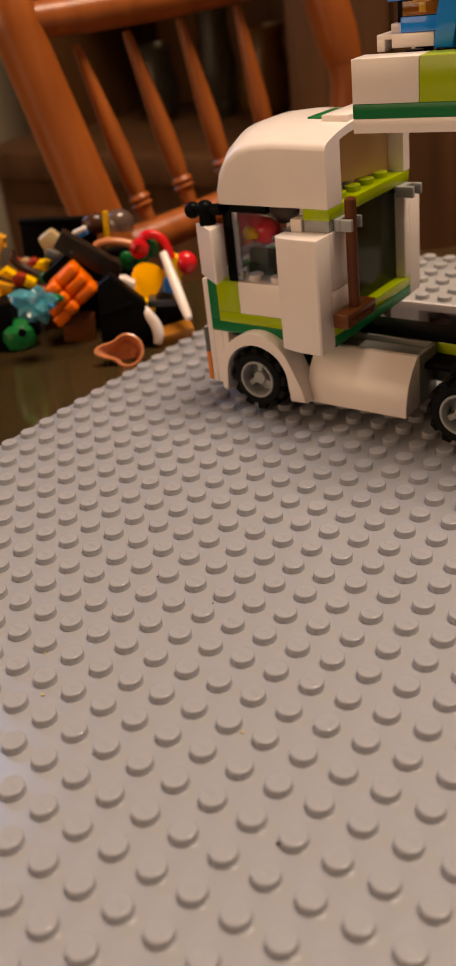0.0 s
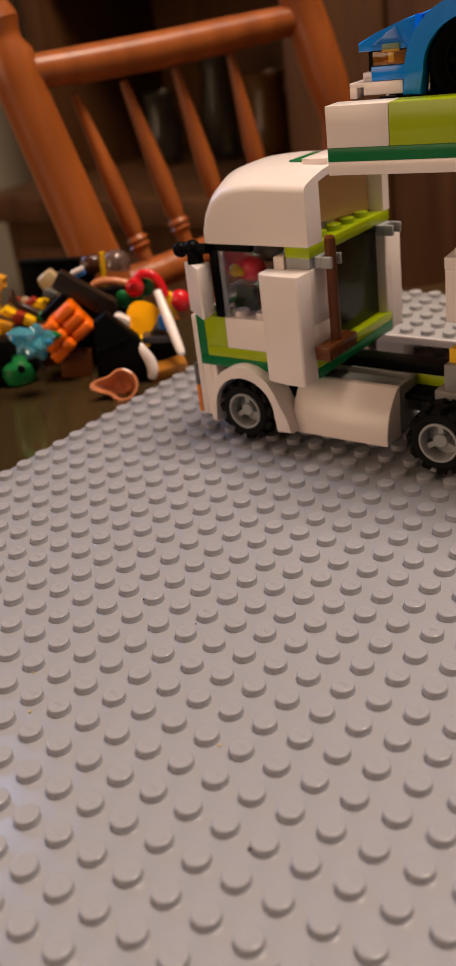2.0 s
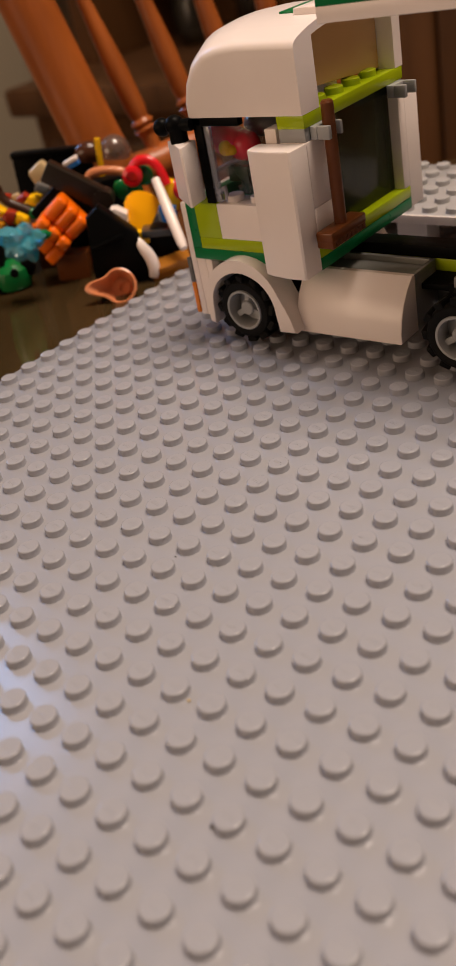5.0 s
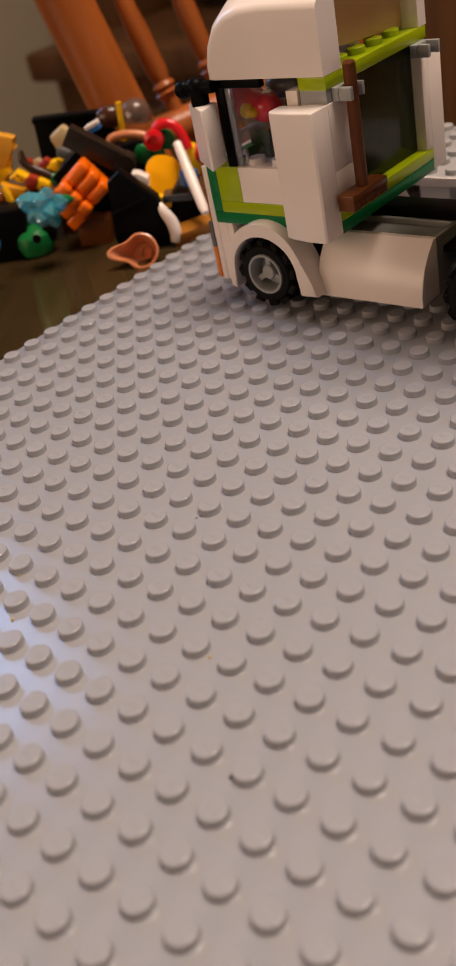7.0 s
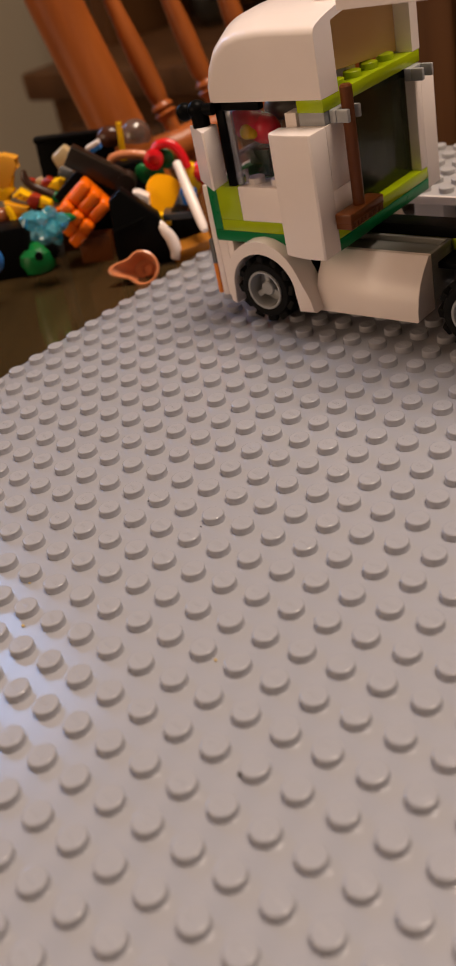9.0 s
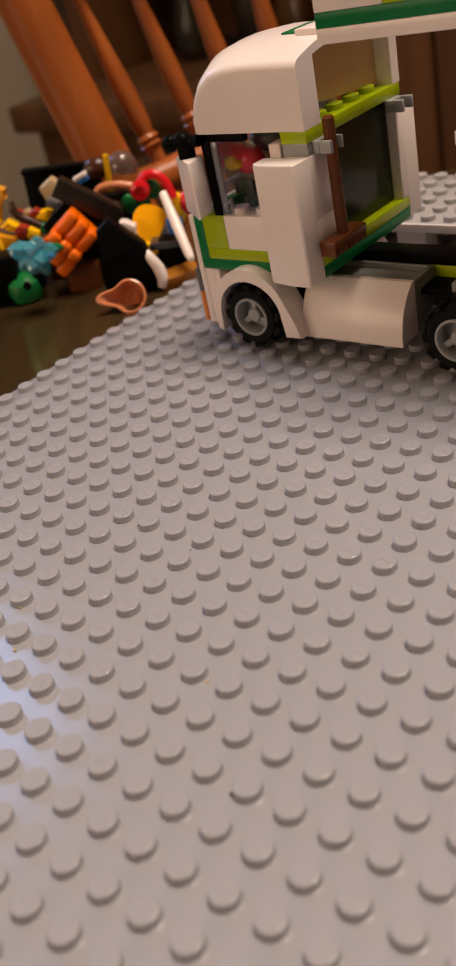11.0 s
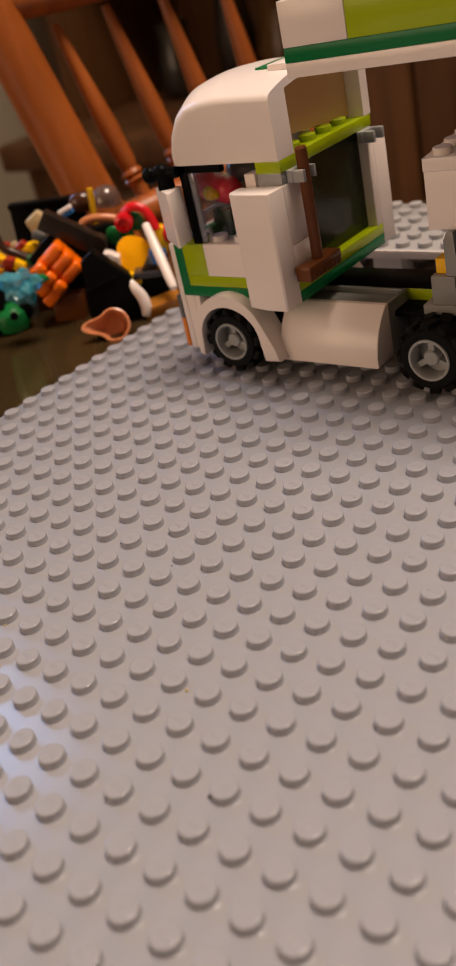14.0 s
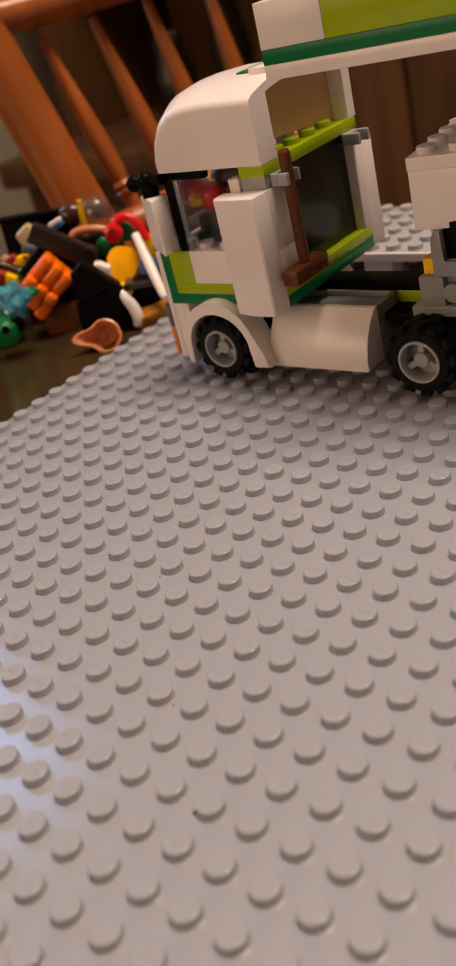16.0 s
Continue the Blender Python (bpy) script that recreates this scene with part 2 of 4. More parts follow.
part("top", block(new_bm(), -0.92, 0.97, -0.32, -0.002, 1.25, 1.29, 0.004), DARKWOOD, cab)
part("shelf", block(new_bm(), -0.865, 0.92, -0.29, -0.03, 0.95, 0.968, 0.002), DARKWOOD, cab)
for k in range(10):
    part("tall_board", block(new_bm(), -0.32 + 0.127 * k, -0.197 + 0.127 * k, -0.475, -0.44, 0.05, 1.24, 0.004), DARKWOOD, cab)
part("cupboard", block(new_bm(), -0.325, 0.955, -0.453, -0.29, 0.04, 1.249, 0.003), DARKWOOD, cab)
part("door", block(new_bm(), -0.865, -0.335, -0.437, -0.42, 0.06, 0.58, 0.006), DARKWOOD, cab)

# ---- chair ----
chair = thing("spindle_chair", pose(-0.3035, 0.3974, FLOOR - 0.0022), "orange-stained wooden spindle-back dining chair beside the table", "chair")
CO = Vector((-0.30, 0.40, FLOOR))


def chair_rod(name, a, b, profile, ext=1.0):
    a, b = Vector(a) - CO, Vector(b) - CO
    b = a + (b - a) * ext
    pts = [a + (b - a) * f for f, _ in profile]
    return part(name, rod(new_bm(), pts, [r for _, r in profile], 20), CHAIRWOOD, chair)


POST = [(0, 0.0047), (0.012, 0.0103), (0.03, 0.0119), (0.045, 0.0098), (0.055, 0.0094), (0.07, 0.0119), (0.1, 0.0110), (0.4, 0.0126), (0.8, 0.0126), (1, 0.0106)]
chair_rod("post", (-0.2550, 0.2436, 0.1410), (-0.2296, 0.2539, 0.0395), POST, 3.4)
chair_rod("post", (-0.1855, 0.3846, 0.1348), (-0.1698, 0.3893, 0.0776), [(f, r * 0.88) for f, r in POST], 1.1)
part("post_bow", rod(new_bm(), [q - CO for q in curve_pts([(-0.1690, 0.3895, 0.0745), (-0.1668, 0.3902, 0.0620), (-0.1690, 0.3880, 0.0400), (-0.1760, 0.3810, 0.0100), (-0.1770, 0.3800, -0.0600), (-0.1700, 0.3850, -0.2050)], 5)], 0.0092, 16), CHAIRWOOD, chair)
SPIN = [(0, 0.0018), (0.05, 0.0023), (0.3, 0.0034), (0.62, 0.0049), (0.84, 0.0047), (0.90, 0.0038), (0.915, 0.0050), (0.93, 0.0053), (0.945, 0.0038), (0.965, 0.0055), (1.0, 0.0037), (2.6, 0.0032)]
chair_rod("spindle", (-0.2391, 0.2736, 0.0973), (-0.2170, 0.2783, 0.0240), SPIN)
chair_rod("spindle", (-0.2303, 0.2987, 0.0998), (-0.2097, 0.3022, 0.0271), SPIN)
chair_rod("spindle", (-0.2186, 0.3244, 0.1018), (-0.2028, 0.3270, 0.0304), SPIN)
chair_rod("spindle", (-0.2035, 0.3505, 0.1041), (-0.1911, 0.3515, 0.0335), SPIN)
rail = new_bm()
rp = [Vector((-0.2449, 0.2501, 0.1096)), Vector((-0.2337, 0.2785, 0.1096)), Vector((-0.2184, 0.3113, 0.1106)), Vector((-0.2023, 0.3482, 0.1128)), Vector((-0.1848, 0.3811, 0.1154))]
rod(rail, [p - CO for p in rp], [0.0073, 0.0082, 0.0084, 0.0082, 0.0073], 16)
part("top_rail", rail, CHAIRWOOD, chair)
low = [Vector((-0.2215, 0.2566, 0.0100)), Vector((-0.2132, 0.2789, 0.0116)), Vector((-0.2052, 0.3026, 0.0141)), Vector((-0.1992, 0.3276, 0.0165)), Vector((-0.1880, 0.3518, 0.0208)), Vector((-0.1752, 0.3800, 0.0232))]
part("lower_rail", rod(new_bm(), [q - CO for q in low], 0.0080, 16), CHAIRWOOD, chair)
for pts in (((-0.1700, 0.3850, -0.200), (-0.166, 0.395, -0.45), (-0.16, 0.41, FLOOR)), ((-0.1839, 0.2923, -0.24), (-0.19, 0.30, -0.45), (-0.20, 0.30, FLOOR))):
    part("leg", rod(new_bm(), [Vector(q) - CO for q in pts], [0.011, 0.014, 0.010], 16), CHAIRWOOD, chair)
part("seat", block(new_bm(), -0.02, 0.30, -0.30, -0.27, -0.02, 0.02, 0.008, Matrix.Translation(Vector((-0.19, 0.30, -0.26)) - CO) @ Matrix.Rotation(radians(128), 4, "Z") @ Matrix.Translation((0, 0.28, 0))), CHAIRWOOD, chair)

# ---- toy truck ----
MM = 0.001
TX, TY = -42.8, 148.5  # rear corner of the cab on its near side, in millimetres
truck = thing("toy_truck", pose(0, 0, 0), "white toy brick truck cab with lime and green stripes", "toy truck")


def bricks(name, boxes, mat, parent, label="", studs=(), r=0.2):
    """Boxes in millimetres (x0, x1, y0, y1, z0, z1) and studs (x, y, z) as one part."""
    bm = new_bm()
    for b in boxes:
        block(bm, *[v * MM for v in b], r=r * MM)
    for x, y, z in studs:
        stud(bm, x * MM, y * MM, z * MM)
    return part(name, bm, mat, parent, label)


Y0, Y1 = TY, TY + 47
XF = TX - 40
# stripes and body courses
bricks("green_plate", [(XF - 3.2, TX, Y0, Y1, 24.0, 27.2)], GREEN, truck, "dark green plate under the cab")
bricks("green_strip", [(XF - 3.2, XF, Y0, Y1, 27.25, 40.0)], GREEN, truck)
bricks("lime_plate", [(XF, TX, Y0, Y1, 27.2, 30.4)], LIME, truck, "lime green plate above the dark green one")
for y0 in (Y0, Y1 - 8):
    bricks("lime_strip", [(XF, XF + 8, y0, y0 + 8, 30.4, 40.0)], LIME, truck)
bricks("front_panel", [(XF - 5.2, XF - 3.1, Y0 + 0.03, Y1 - 0.03, 6.6, 40.0)], WHITE, truck, r=0.5)
# The second box is an added filler that keeps light from slipping through.
bricks("front_bumper", [(XF - 3.2, XF, Y0 + 0.3, Y1 - 0.3, 6.6, 24.0), (XF + 0.02, XF + 2.2, Y0 + 0.3, Y0 + 6, 6.6, 23.9)], WHITE, truck)
bricks("white_brick", [(XF + 8.05, TX - 8.05, Y0, Y0 + 8, 30.4, 40.0)], WHITE, truck, studs=[(XF + 12 + 8 * k, Y0 + 4, 40.0) for k in range(3)])
bricks("white_brick", [(XF + 8.05, TX - 8.05, Y1 - 8, Y1, 30.4, 40.0)], WHITE, truck, studs=[(XF + 12 + 8 * k, Y1 - 4, 40.0) for k in range(3)])
# rear pillars, grey plates, top course
for y0, w in ((Y0, 11), (Y1 - 3.4, 3.4)):
    bricks("rear_pillar", [(TX - 8, TX, y0, y0 + w, 30.4, 40.0), (TX - 8, TX, y0, y0 + w, 40.05, 56.0)] if w > 4 else [(TX - 8, TX, y0, y0 + w, 30.4, 56.0)], WHITE, truck, "white rear cab pillar")
    bricks("grey_plate", [(TX - 8, TX - 0.3, y0 + 0.3, y0 + w - 0.3, 56.0, 59.2)], GREY, truck)
bricks("white_peg", [(TX - 12.5, TX - 9, Y0 + 0.5, Y0 + 5, 54.0, 59.2)], WHITE, truck)
bricks("lime_top_plate", [(TX - 8, TX, Y0, Y1, 59.2, 62.4)], LIME, truck, "lime green plate below the roof", studs=[(TX - 4, Y0 + 4 + 8 * k, 62.4) for k in range(1, 5)])
part("rear_window", block(new_bm(), (TX - 5) * MM, (TX - 3) * MM, (Y0 + 11) * MM, (Y1 - 3.4) * MM, 0.0304, 0.0592, 0.0002), SMOKE, truck, "smoked clear rear window")

LINING = plastic("dark_tan_plastic", (0.60, 0.355, 0.16))
# roof shell, crowned across and open at the back
roof = new_bm()
prof = [(-78.8, 62.4), (-78.6, 66.0), (-77.2, 70.2), (-74.6, 74.2), (-71.0, 76.9), (-66.5, 78.2), (-60.0, 78.8), (-42.8, 78.4)]
thin = [(-42.8, 76.4), (-60, 76.8), (-66, 75.8), (-71.6, 73), (-75.2, 68.5), (-76.4, 62.4)]


def roof_loop(y, tail, drop=0.0):
    u = max(0.0, 1 - abs((y - Y0 - 23.5) / 23.9) ** 2.4)
    loop = [(a - 5.5 * u * min(1, max(0, (b - 62.4) / 4)) * (a < -50) + drop * (a < -43) * 0.7, b + 3.6 * u * min(1, max(0, (b - 66) / 10)) - drop * (b > 63)) for a, b in prof]
    return loop + [(a - 3.0 * u * (a < -50), b + 3.4 * u * min(1, max(0, (b - 66) / 10))) for a, b in tail]


def loft(bm, ys, tail, drops):
    rings = [[bm.verts.new(Vector((a, y, b)) * MM) for a, b in roof_loop(y, tail, d)] for y, d in zip(ys, drops)]
    for r0, r1 in zip(rings, rings[1:]):
        for k in range(len(r0)):
            bm.faces.new((r0[k], r0[(k + 1) % len(r0)], r1[(k + 1) % len(r0)], r1[k]))
    bm.faces.new(rings[0])
    bm.faces.new(list(reversed(rings[-1])))


loft(roof, [Y0 - 0.4, Y0 - 0.3, Y0, Y0 + 0.5, Y0 + 1.2] + [Y0 + 2.25 + 1.25 * k for k in range(5)], [(-42.8, 62.4)], [1.5, 0.95, 0.45, 0.15, 0.02] + [0] * 5)
loft(roof, [Y1 - 1 - 1.25 * k for k in range(2, -1, -1)] + [Y1 - 0.4, Y1 + 0.05, Y1 + 0.3, Y1 + 0.4], [(-42.8, 62.4)], [0] * 3 + [0.06, 0.25, 0.65, 1.1])
loft(roof, [Y0 + 7.25 + k * 36.25 / 16 for k in range(17)], thin, [0] * 17)
part("roof", roof, WHITE, truck, "white curved cab roof")
part("roof_lining", prism(new_bm(), [(a * MM, b * MM) for a, b in ((Y0 + 7.4, 66.2), (Y1 - 3.6, 62.8), (Y1 - 3.6, 78.5), (Y0 + 7.4, 78.5))], "x", -0.0490, -0.0475, 0.0002), LINING, truck, "tan panel inside the roof")
bricks("roof_plate", [(TX - 9, TX - 1, Y0 + 14, Y1 - 14, 81.6, 83.3)], WHITE, truck)
bricks("roof_mark", [(TX - 14.5, TX - 9.8, Y0 + 16, Y1 - 17, 81.0, 82.5)], GREEN, truck, r=0.1)

# windscreen
bm = new_bm()
block(bm, (XF + 5.0) * MM, (XF + 7.8) * MM, (Y0 + 0.2) * MM, (Y0 + 3.0) * MM, 0.040, 0.0622, 0.0003)
block(bm, (XF + 5.0) * MM, (XF + 7.8) * MM, (Y1 - 3.0) * MM, (Y1 - 0.2) * MM, 0.040, 0.0622, 0.0003)
block(bm, (XF + 4.2) * MM, (TX - 20) * MM, (Y0 + 0.2) * MM, (Y0 + 2.4) * MM, 0.0601, 0.0622, 0.0003)
block(bm, (XF + 4.2) * MM, (XF + 8) * MM, (Y0 + 2.4) * MM, (Y1 - 0.2) * MM, 0.0598, 0.0622, 0.0003)
part("windscreen_frame", bm, BLACK, truck, "black windscreen frame")
part("windscreen", block(new_bm(), (XF + 5.6) * MM, (XF + 6.6) * MM, (Y0 + 3.0) * MM, (Y1 - 3) * MM, 0.0401, 0.0598, 0.0001), CLEAR, truck, "clear windscreen")
part("window_edge", block(new_bm(), (XF + 7.85) * MM, (XF + 9.7) * MM, (Y0 + 0.7) * MM, (Y0 + 1.9) * MM, 0.0402, 0.0600, 0.0002), FROST, truck, "hazy clear window edge")
part("windscreen_ledge", block(new_bm(), (XF + 6.65) * MM, (XF + 7.5) * MM, (Y0 + 3.1) * MM, (Y1 - 3.1) * MM, 0.0450, 0.0479, 0.0002), FROST, truck, "hazy clear ledge of the windscreen")
part("side_window", block(new_bm(), (XF + 9.75) * MM, (TX - 17) * MM, (Y0 + 0.8) * MM, (Y0 + 1.8) * MM, 0.0402, 0.0600, 0.0001), CLEAR, truck, "clear side window")

# side fairing and its twin
def fairing(y, s):
    bm = new_bm()
    pts = [(-57.2, -0.1), (-57.2, -4.6), (-56.5, -5.7), (-54.4, -6.4), (-49.0, -7.0), (-43.4, -7.3), (-42.9, -6.9), (-42.9, -0.1)]
    prism(bm, [(a * MM, (y + s * b) * MM) for a, b in pts], "z", 0.0240, 0.0560, 0.0004)
    return part("side_fairing", bm, WHITE, truck, "tall white curved side fairing")


fairing(Y0, 1)
fairing(Y1, -1)


def mirror(y, s):
    bm = new_bm()
    prism(bm, [(a * MM, b * MM) for a, b in [(-87.4, y - s * 0.2), (-77.6, y - s * 6.9), (-76.8, y - s * 6.8), (-78.4, y + s * 0.8)]], "z", 0.0411, 0.0568, 0.0004)
    part("mirror", bm, WHITE, truck, "white wedge-shaped side mirror")
    bm = new_bm()
    rod(bm, [((-82.0) * MM, (y - s * 1.2) * MM, 0.0566), ((-82.0) * MM, (y - s * 1.2) * MM, 0.0612)], 0.0024, 14)
    rod(bm, [((-86.6) * MM, (y - s * 1.6) * MM, 0.0606), ((-77.4) * MM, (y - s * 0.6) * MM, 0.0610)], 0.0016, 12)
    ball(bm, ((-86.8) * MM, (y - s * 1.6) * MM, 0.0606), 0.0024, 0.0024, 0.0024)
    ball(bm, ((-82.5) * MM, (y - s * 1.4) * MM, 0.0612), 0.0026, 0.0026, 0.0024)
    part("mirror_arm", bm, BLACK, truck, "black jointed mirror arm")


mirror(Y0, 1)
mirror(Y1, -1)

# clips
for y in (Y0 + 5.3, Y1 - 5.3):
    bm = new_bm()
    block(bm, (TX - 0.1) * MM, (TX + 1.9) * MM, (y - 3.2) * MM, (y + 3.0) * MM, 0.0561, 0.0593, 0.0003)
    block(bm, (TX + 1.9) * MM, (TX + 5.4) * MM, (y - 3.2) * MM, (y - 1.9) * MM, 0.0561, 0.0593, 0.0003)
    block(bm, (TX + 1.9) * MM, (TX + 5.4) * MM, (y + 1.9) * MM, (y + 3.0) * MM, 0.0561, 0.0593, 0.0003)
    part("clip", bm, GREY, truck, "grey clip behind the cab")

# mudguards
def mudguard(y0, y1, cx):
    bm = new_bm()
    outer = [(cx + 13.2 * math.cos(a), 12.0 + 14.2 * math.sin(a)) for a in [math.pi * k / 20 for k in range(3, 21)]]
    innr = [(cx + 10.9 * math.cos(a), 12.0 + 10.6 * math.sin(a)) for a in [math.pi * k / 20 for k in range(20, -1, -1)]]
    pts = [(cx + 17.0, 6.8), (cx + 15.4, 11.0)] + outer + [(cx - 13.2, 7.2), (cx - 11.4, 6.4)] + innr + [(cx + 11.4, 6.6)]
    prism(bm, [(a * MM, b * MM) for a, b in pts], "y", y0 * MM, y1 * MM, 0.0004)
    return part("mudguard", bm, WHITE, truck, "white arched mudguard")


mudguard(Y0 - 4.0, Y0 + 4.0, -68.2)
mudguard(Y1 - 4.0, Y1 + 4.0, -68.2)


LUG = bpy.data.meshes.new("tread_lug")
lug_bm = block(new_bm(), 7.9 * MM, 9.75 * MM, -1.45 * MM, 1.45 * MM, -2.2 * MM, 2.2 * MM, 0.0003, None, 1)
lug_bm.to_mesh(LUG)
lug_bm.free()
LUG.materials.append(RUBBER)


def wheel(cx, y, s, parent):
    """y: outer face of the tyre; s: the way in, 1 or -1."""
    m = Matrix.Translation((cx * MM, y * MM, 0.0115)) @ (Matrix.Rotation(-math.pi / 2, 4, "X") if s > 0 else Matrix.Rotation(math.pi / 2, 4, "X"))
    bm = new_bm()
    ty = [(5.6, 0.3), (6.4, 0.0), (7.8, 0.1), (8.3, 0.6), (8.6, 1.5), (8.6, 7.7), (8.3, 8.6), (7.8, 9.2), (6.4, 9.2), (5.6, 8.9)]
    lathe(bm, [(a * MM, b * MM) for a, b in ty], m, 40, closed=True)
    ob = part("wheel", bm, RUBBER, parent, "black knobbly toy tyre with a grey rim")
    for k in range(12):
        for row in (0, 1):
            lug = new("tread_lug", LUG)
            lug.parent = ob
            lug.matrix_local = m @ Matrix.Rotation(2 * math.pi * (k + 0.5 * row) / 12, 4, "Z") @ Matrix.Translation((0, 0, (2.6 + 4.2 * row) * MM)) @ pose(0, 0, 0, (18 if row else -18), 0, 0)
    rim = new_bm()
    lathe(rim, [(a * MM, b * MM) for a, b in [(5.8, 0.0), (5.8, 8.5), (4.9, 8.5), (4.85, 4.4), (4.8, 3.8), (4.8, 0.6), (5.1, -0.2), (5.65, -0.25)]], m, 36, closed=True)
    lathe(rim, [(a * MM, b * MM) for a, b in [(4.9, 5.4), (4.9, 4.8), (1.8, 4.8), (0, 4.8)]], m, 30)
    lathe(rim, [(a * MM, b * MM) for a, b in [(2.1, 6.1), (2.1, 1.5), (1.8, 1.2), (0, 1.2)]], m, 24)
    for k in range(3):
        block(rim, 1.5 * MM, 4.9 * MM, -0.85 * MM, 0.85 * MM, 1.9 * MM, 5.0 * MM, 0.0002, m @ Matrix.Rotation(2 * math.pi * k / 3 + 0.5, 4, "Z"), 1)
    part("rim", rim, GREY, ob, "light grey rim")
    return ob


wheel(-68.7, Y0 - 3.4, 1, truck)
wheel(-68.7, Y1 + 3.4, -1, truck)
wheel(-4.4, Y0 - 3.4, 1, truck)
wheel(-4.4, Y1 + 3.4, -1, truck)

# side tanks
def tank(y, s):
    bm = new_bm()
    curve = [(y + s * 9, 5.8), (y, 5.8), (y + s * 0.15, 8.6), (y + s * 0.9, 12.1), (y + s * 2.4, 15.5), (y + s * 4.6, 18.5), (y + s * 7.6, 21.2), (y + s * 9, 21.2)]
    prism(bm, [(a * MM, b * MM) for a, b in curve], "x", -53.6 * MM, -21.6 * MM, 0.0003)
    ob = part("side_tank", bm, WHITE, truck, "white curved side tank")
    bm = new_bm()
    a, b = sorted((y + s * 9.05, y + s * 20))
    block(bm, -53.6 * MM, -21.6 * MM, a * MM, b * MM, 0.0058, 0.0194, 0.0002)
    block(bm, -22.8 * MM, -21.6 * MM, a * MM, b * MM, 0.0193, 0.0211, 0.0002)
    a, b = sorted((y + s * 18.8, y + s * 20))
    block(bm, -53.6 * MM, -22.85 * MM, a * MM, b * MM, 0.0193, 0.0211, 0.0002)
    part("tank_body", bm, plastic("tank_grey_plastic", (0.24, 0.24, 0.225)), ob, "grey open tray of the tank")


tank(Y0, 1)
bricks("chassis", [(-86, 12, Y0 + 20.1, Y1 - 20.1, 9.0, 16.0)], DARKGREY, truck)
bricks("black_beam", [(-84, 12, Y0 + 12, Y1 - 12, 16.0, 17.6), (-84, 10, Y0 + 20.2, Y1 - 20.2, 20.9, 24.0)], BLACK, truck)
bricks("lime_beam", [(-60, 10, Y0 + 20.3, Y1 - 20.3, 17.6, 20.9)], LIME, truck)
bricks("axle_block", [(-76, -62, Y0 + 8, Y1 - 8, 9.5, 23.9)], BLACK, truck)
bricks("axle_block", [(-12, 4, Y0 + 8, Y1 - 8, 9, 20)], BLACK, truck)
bricks("orange_lamp", [(XF - 6.6, XF - 5.25, Y0 - 0.2, Y0 + 5, 7.2, 16.5)], plastic("orange_lamp_plastic", (0.75, 0.22, 0.02)), truck)
bricks("silver_lamp", [(XF - 6.6, XF - 5.25, Y0 - 0.2, Y0 + 5, 16.55, 24)], DARKGREY, truck)
MIDGREY = plastic("mid_grey_plastic", (0.255, 0.25, 0.24))
bricks("grey_block", [(-9.5, 14, Y0 + 6, Y0 + 16, 20.0, 22.6), (-6.9, -0.3, Y0 + 6.5, Y0 + 16, 22.6, 30.2)], MIDGREY, truck, "grey bricks above the rear axle")
bm = new_bm()
rod(bm, [(0.0020, (Y0 + 6.2) * MM, 0.0262), (0.0020, (Y0 + 9.0) * MM, 0.0262)], 0.0024, 18)
block(bm, -0.25 * MM, 14 * MM, (Y0 + 8.5) * MM, (Y0 + 16) * MM, 0.0226, 0.0302, 0.0002)
part("grey_pin", bm, MIDGREY, truck)
bricks("orange_block", [(-6.2, -1.0, Y0 + 8.5, Y0 + 14, 30.25, 34.2)], YELLOW, truck)
bm = new_bm()
prism(bm, [(a * MM, b * MM) for a, b in [(-2.6, 30.3), (-2.6, 39.6), (-1.6, 41.6), (0.4, 42.0), (0.4, 34.0), (5.2, 34.0), (5.2, 41.6), (7.0, 41.6), (8.4, 39.6), (8.4, 30.3)]], "y", (Y0 + 6.5) * MM, (Y0 + 8.4) * MM, 0.0003)
part("hitch_bracket", bm, MIDGREY, truck, "grey hitch bracket")
bricks("hitch", [(-0.6, 7, Y0 + 8.6, Y0 + 14, 34.0, 43.5)], BLACK, truck)
# inside the cab
bm = new_bm()
ball(bm, (-0.0762, 0.1590, 0.0545), 0.0060, 0.0046, 0.0046, Matrix.Rotation(radians(25), 4, "Y"))
ball(bm, (-0.0712, 0.1600, 0.0522), 0.0048, 0.0040, 0.0040)
red = part("cab_filling", bm, plastic("pinkish_red_plastic", (0.88, 0.03, 0.06)), truck, "plain red rounded piece inside the cab")
bm = new_bm()
ball(bm, (-0.0738, 0.1556, 0.0527), 0.0019, 0.0022, 0.0021)
ball(bm, (-0.0722, 0.1560, 0.0520), 0.0014, 0.0018, 0.0013)
part("beak", bm, YELLOW, truck)
bricks("dashboard", [(XF + 9, XF + 15, Y0 + 9, Y1 - 9, 40.0, 42.0), (XF + 10, XF + 13, Y0 + 12, Y0 + 16, 42.0, 45.0), (XF + 10, XF + 13, Y0 + 20, Y0 + 26, 42.0, 46.0), (-75.6, -69.0, Y0 + 8.3, Y0 + 10.5, 43.4, 47.4), (-72.0, -69.4, Y0 + 8.6, Y0 + 10.3, 40.0, 43.6)], plastic("dark_green_plastic", (0.004, 0.03, 0.018)), truck, "dark green dashboard pieces")
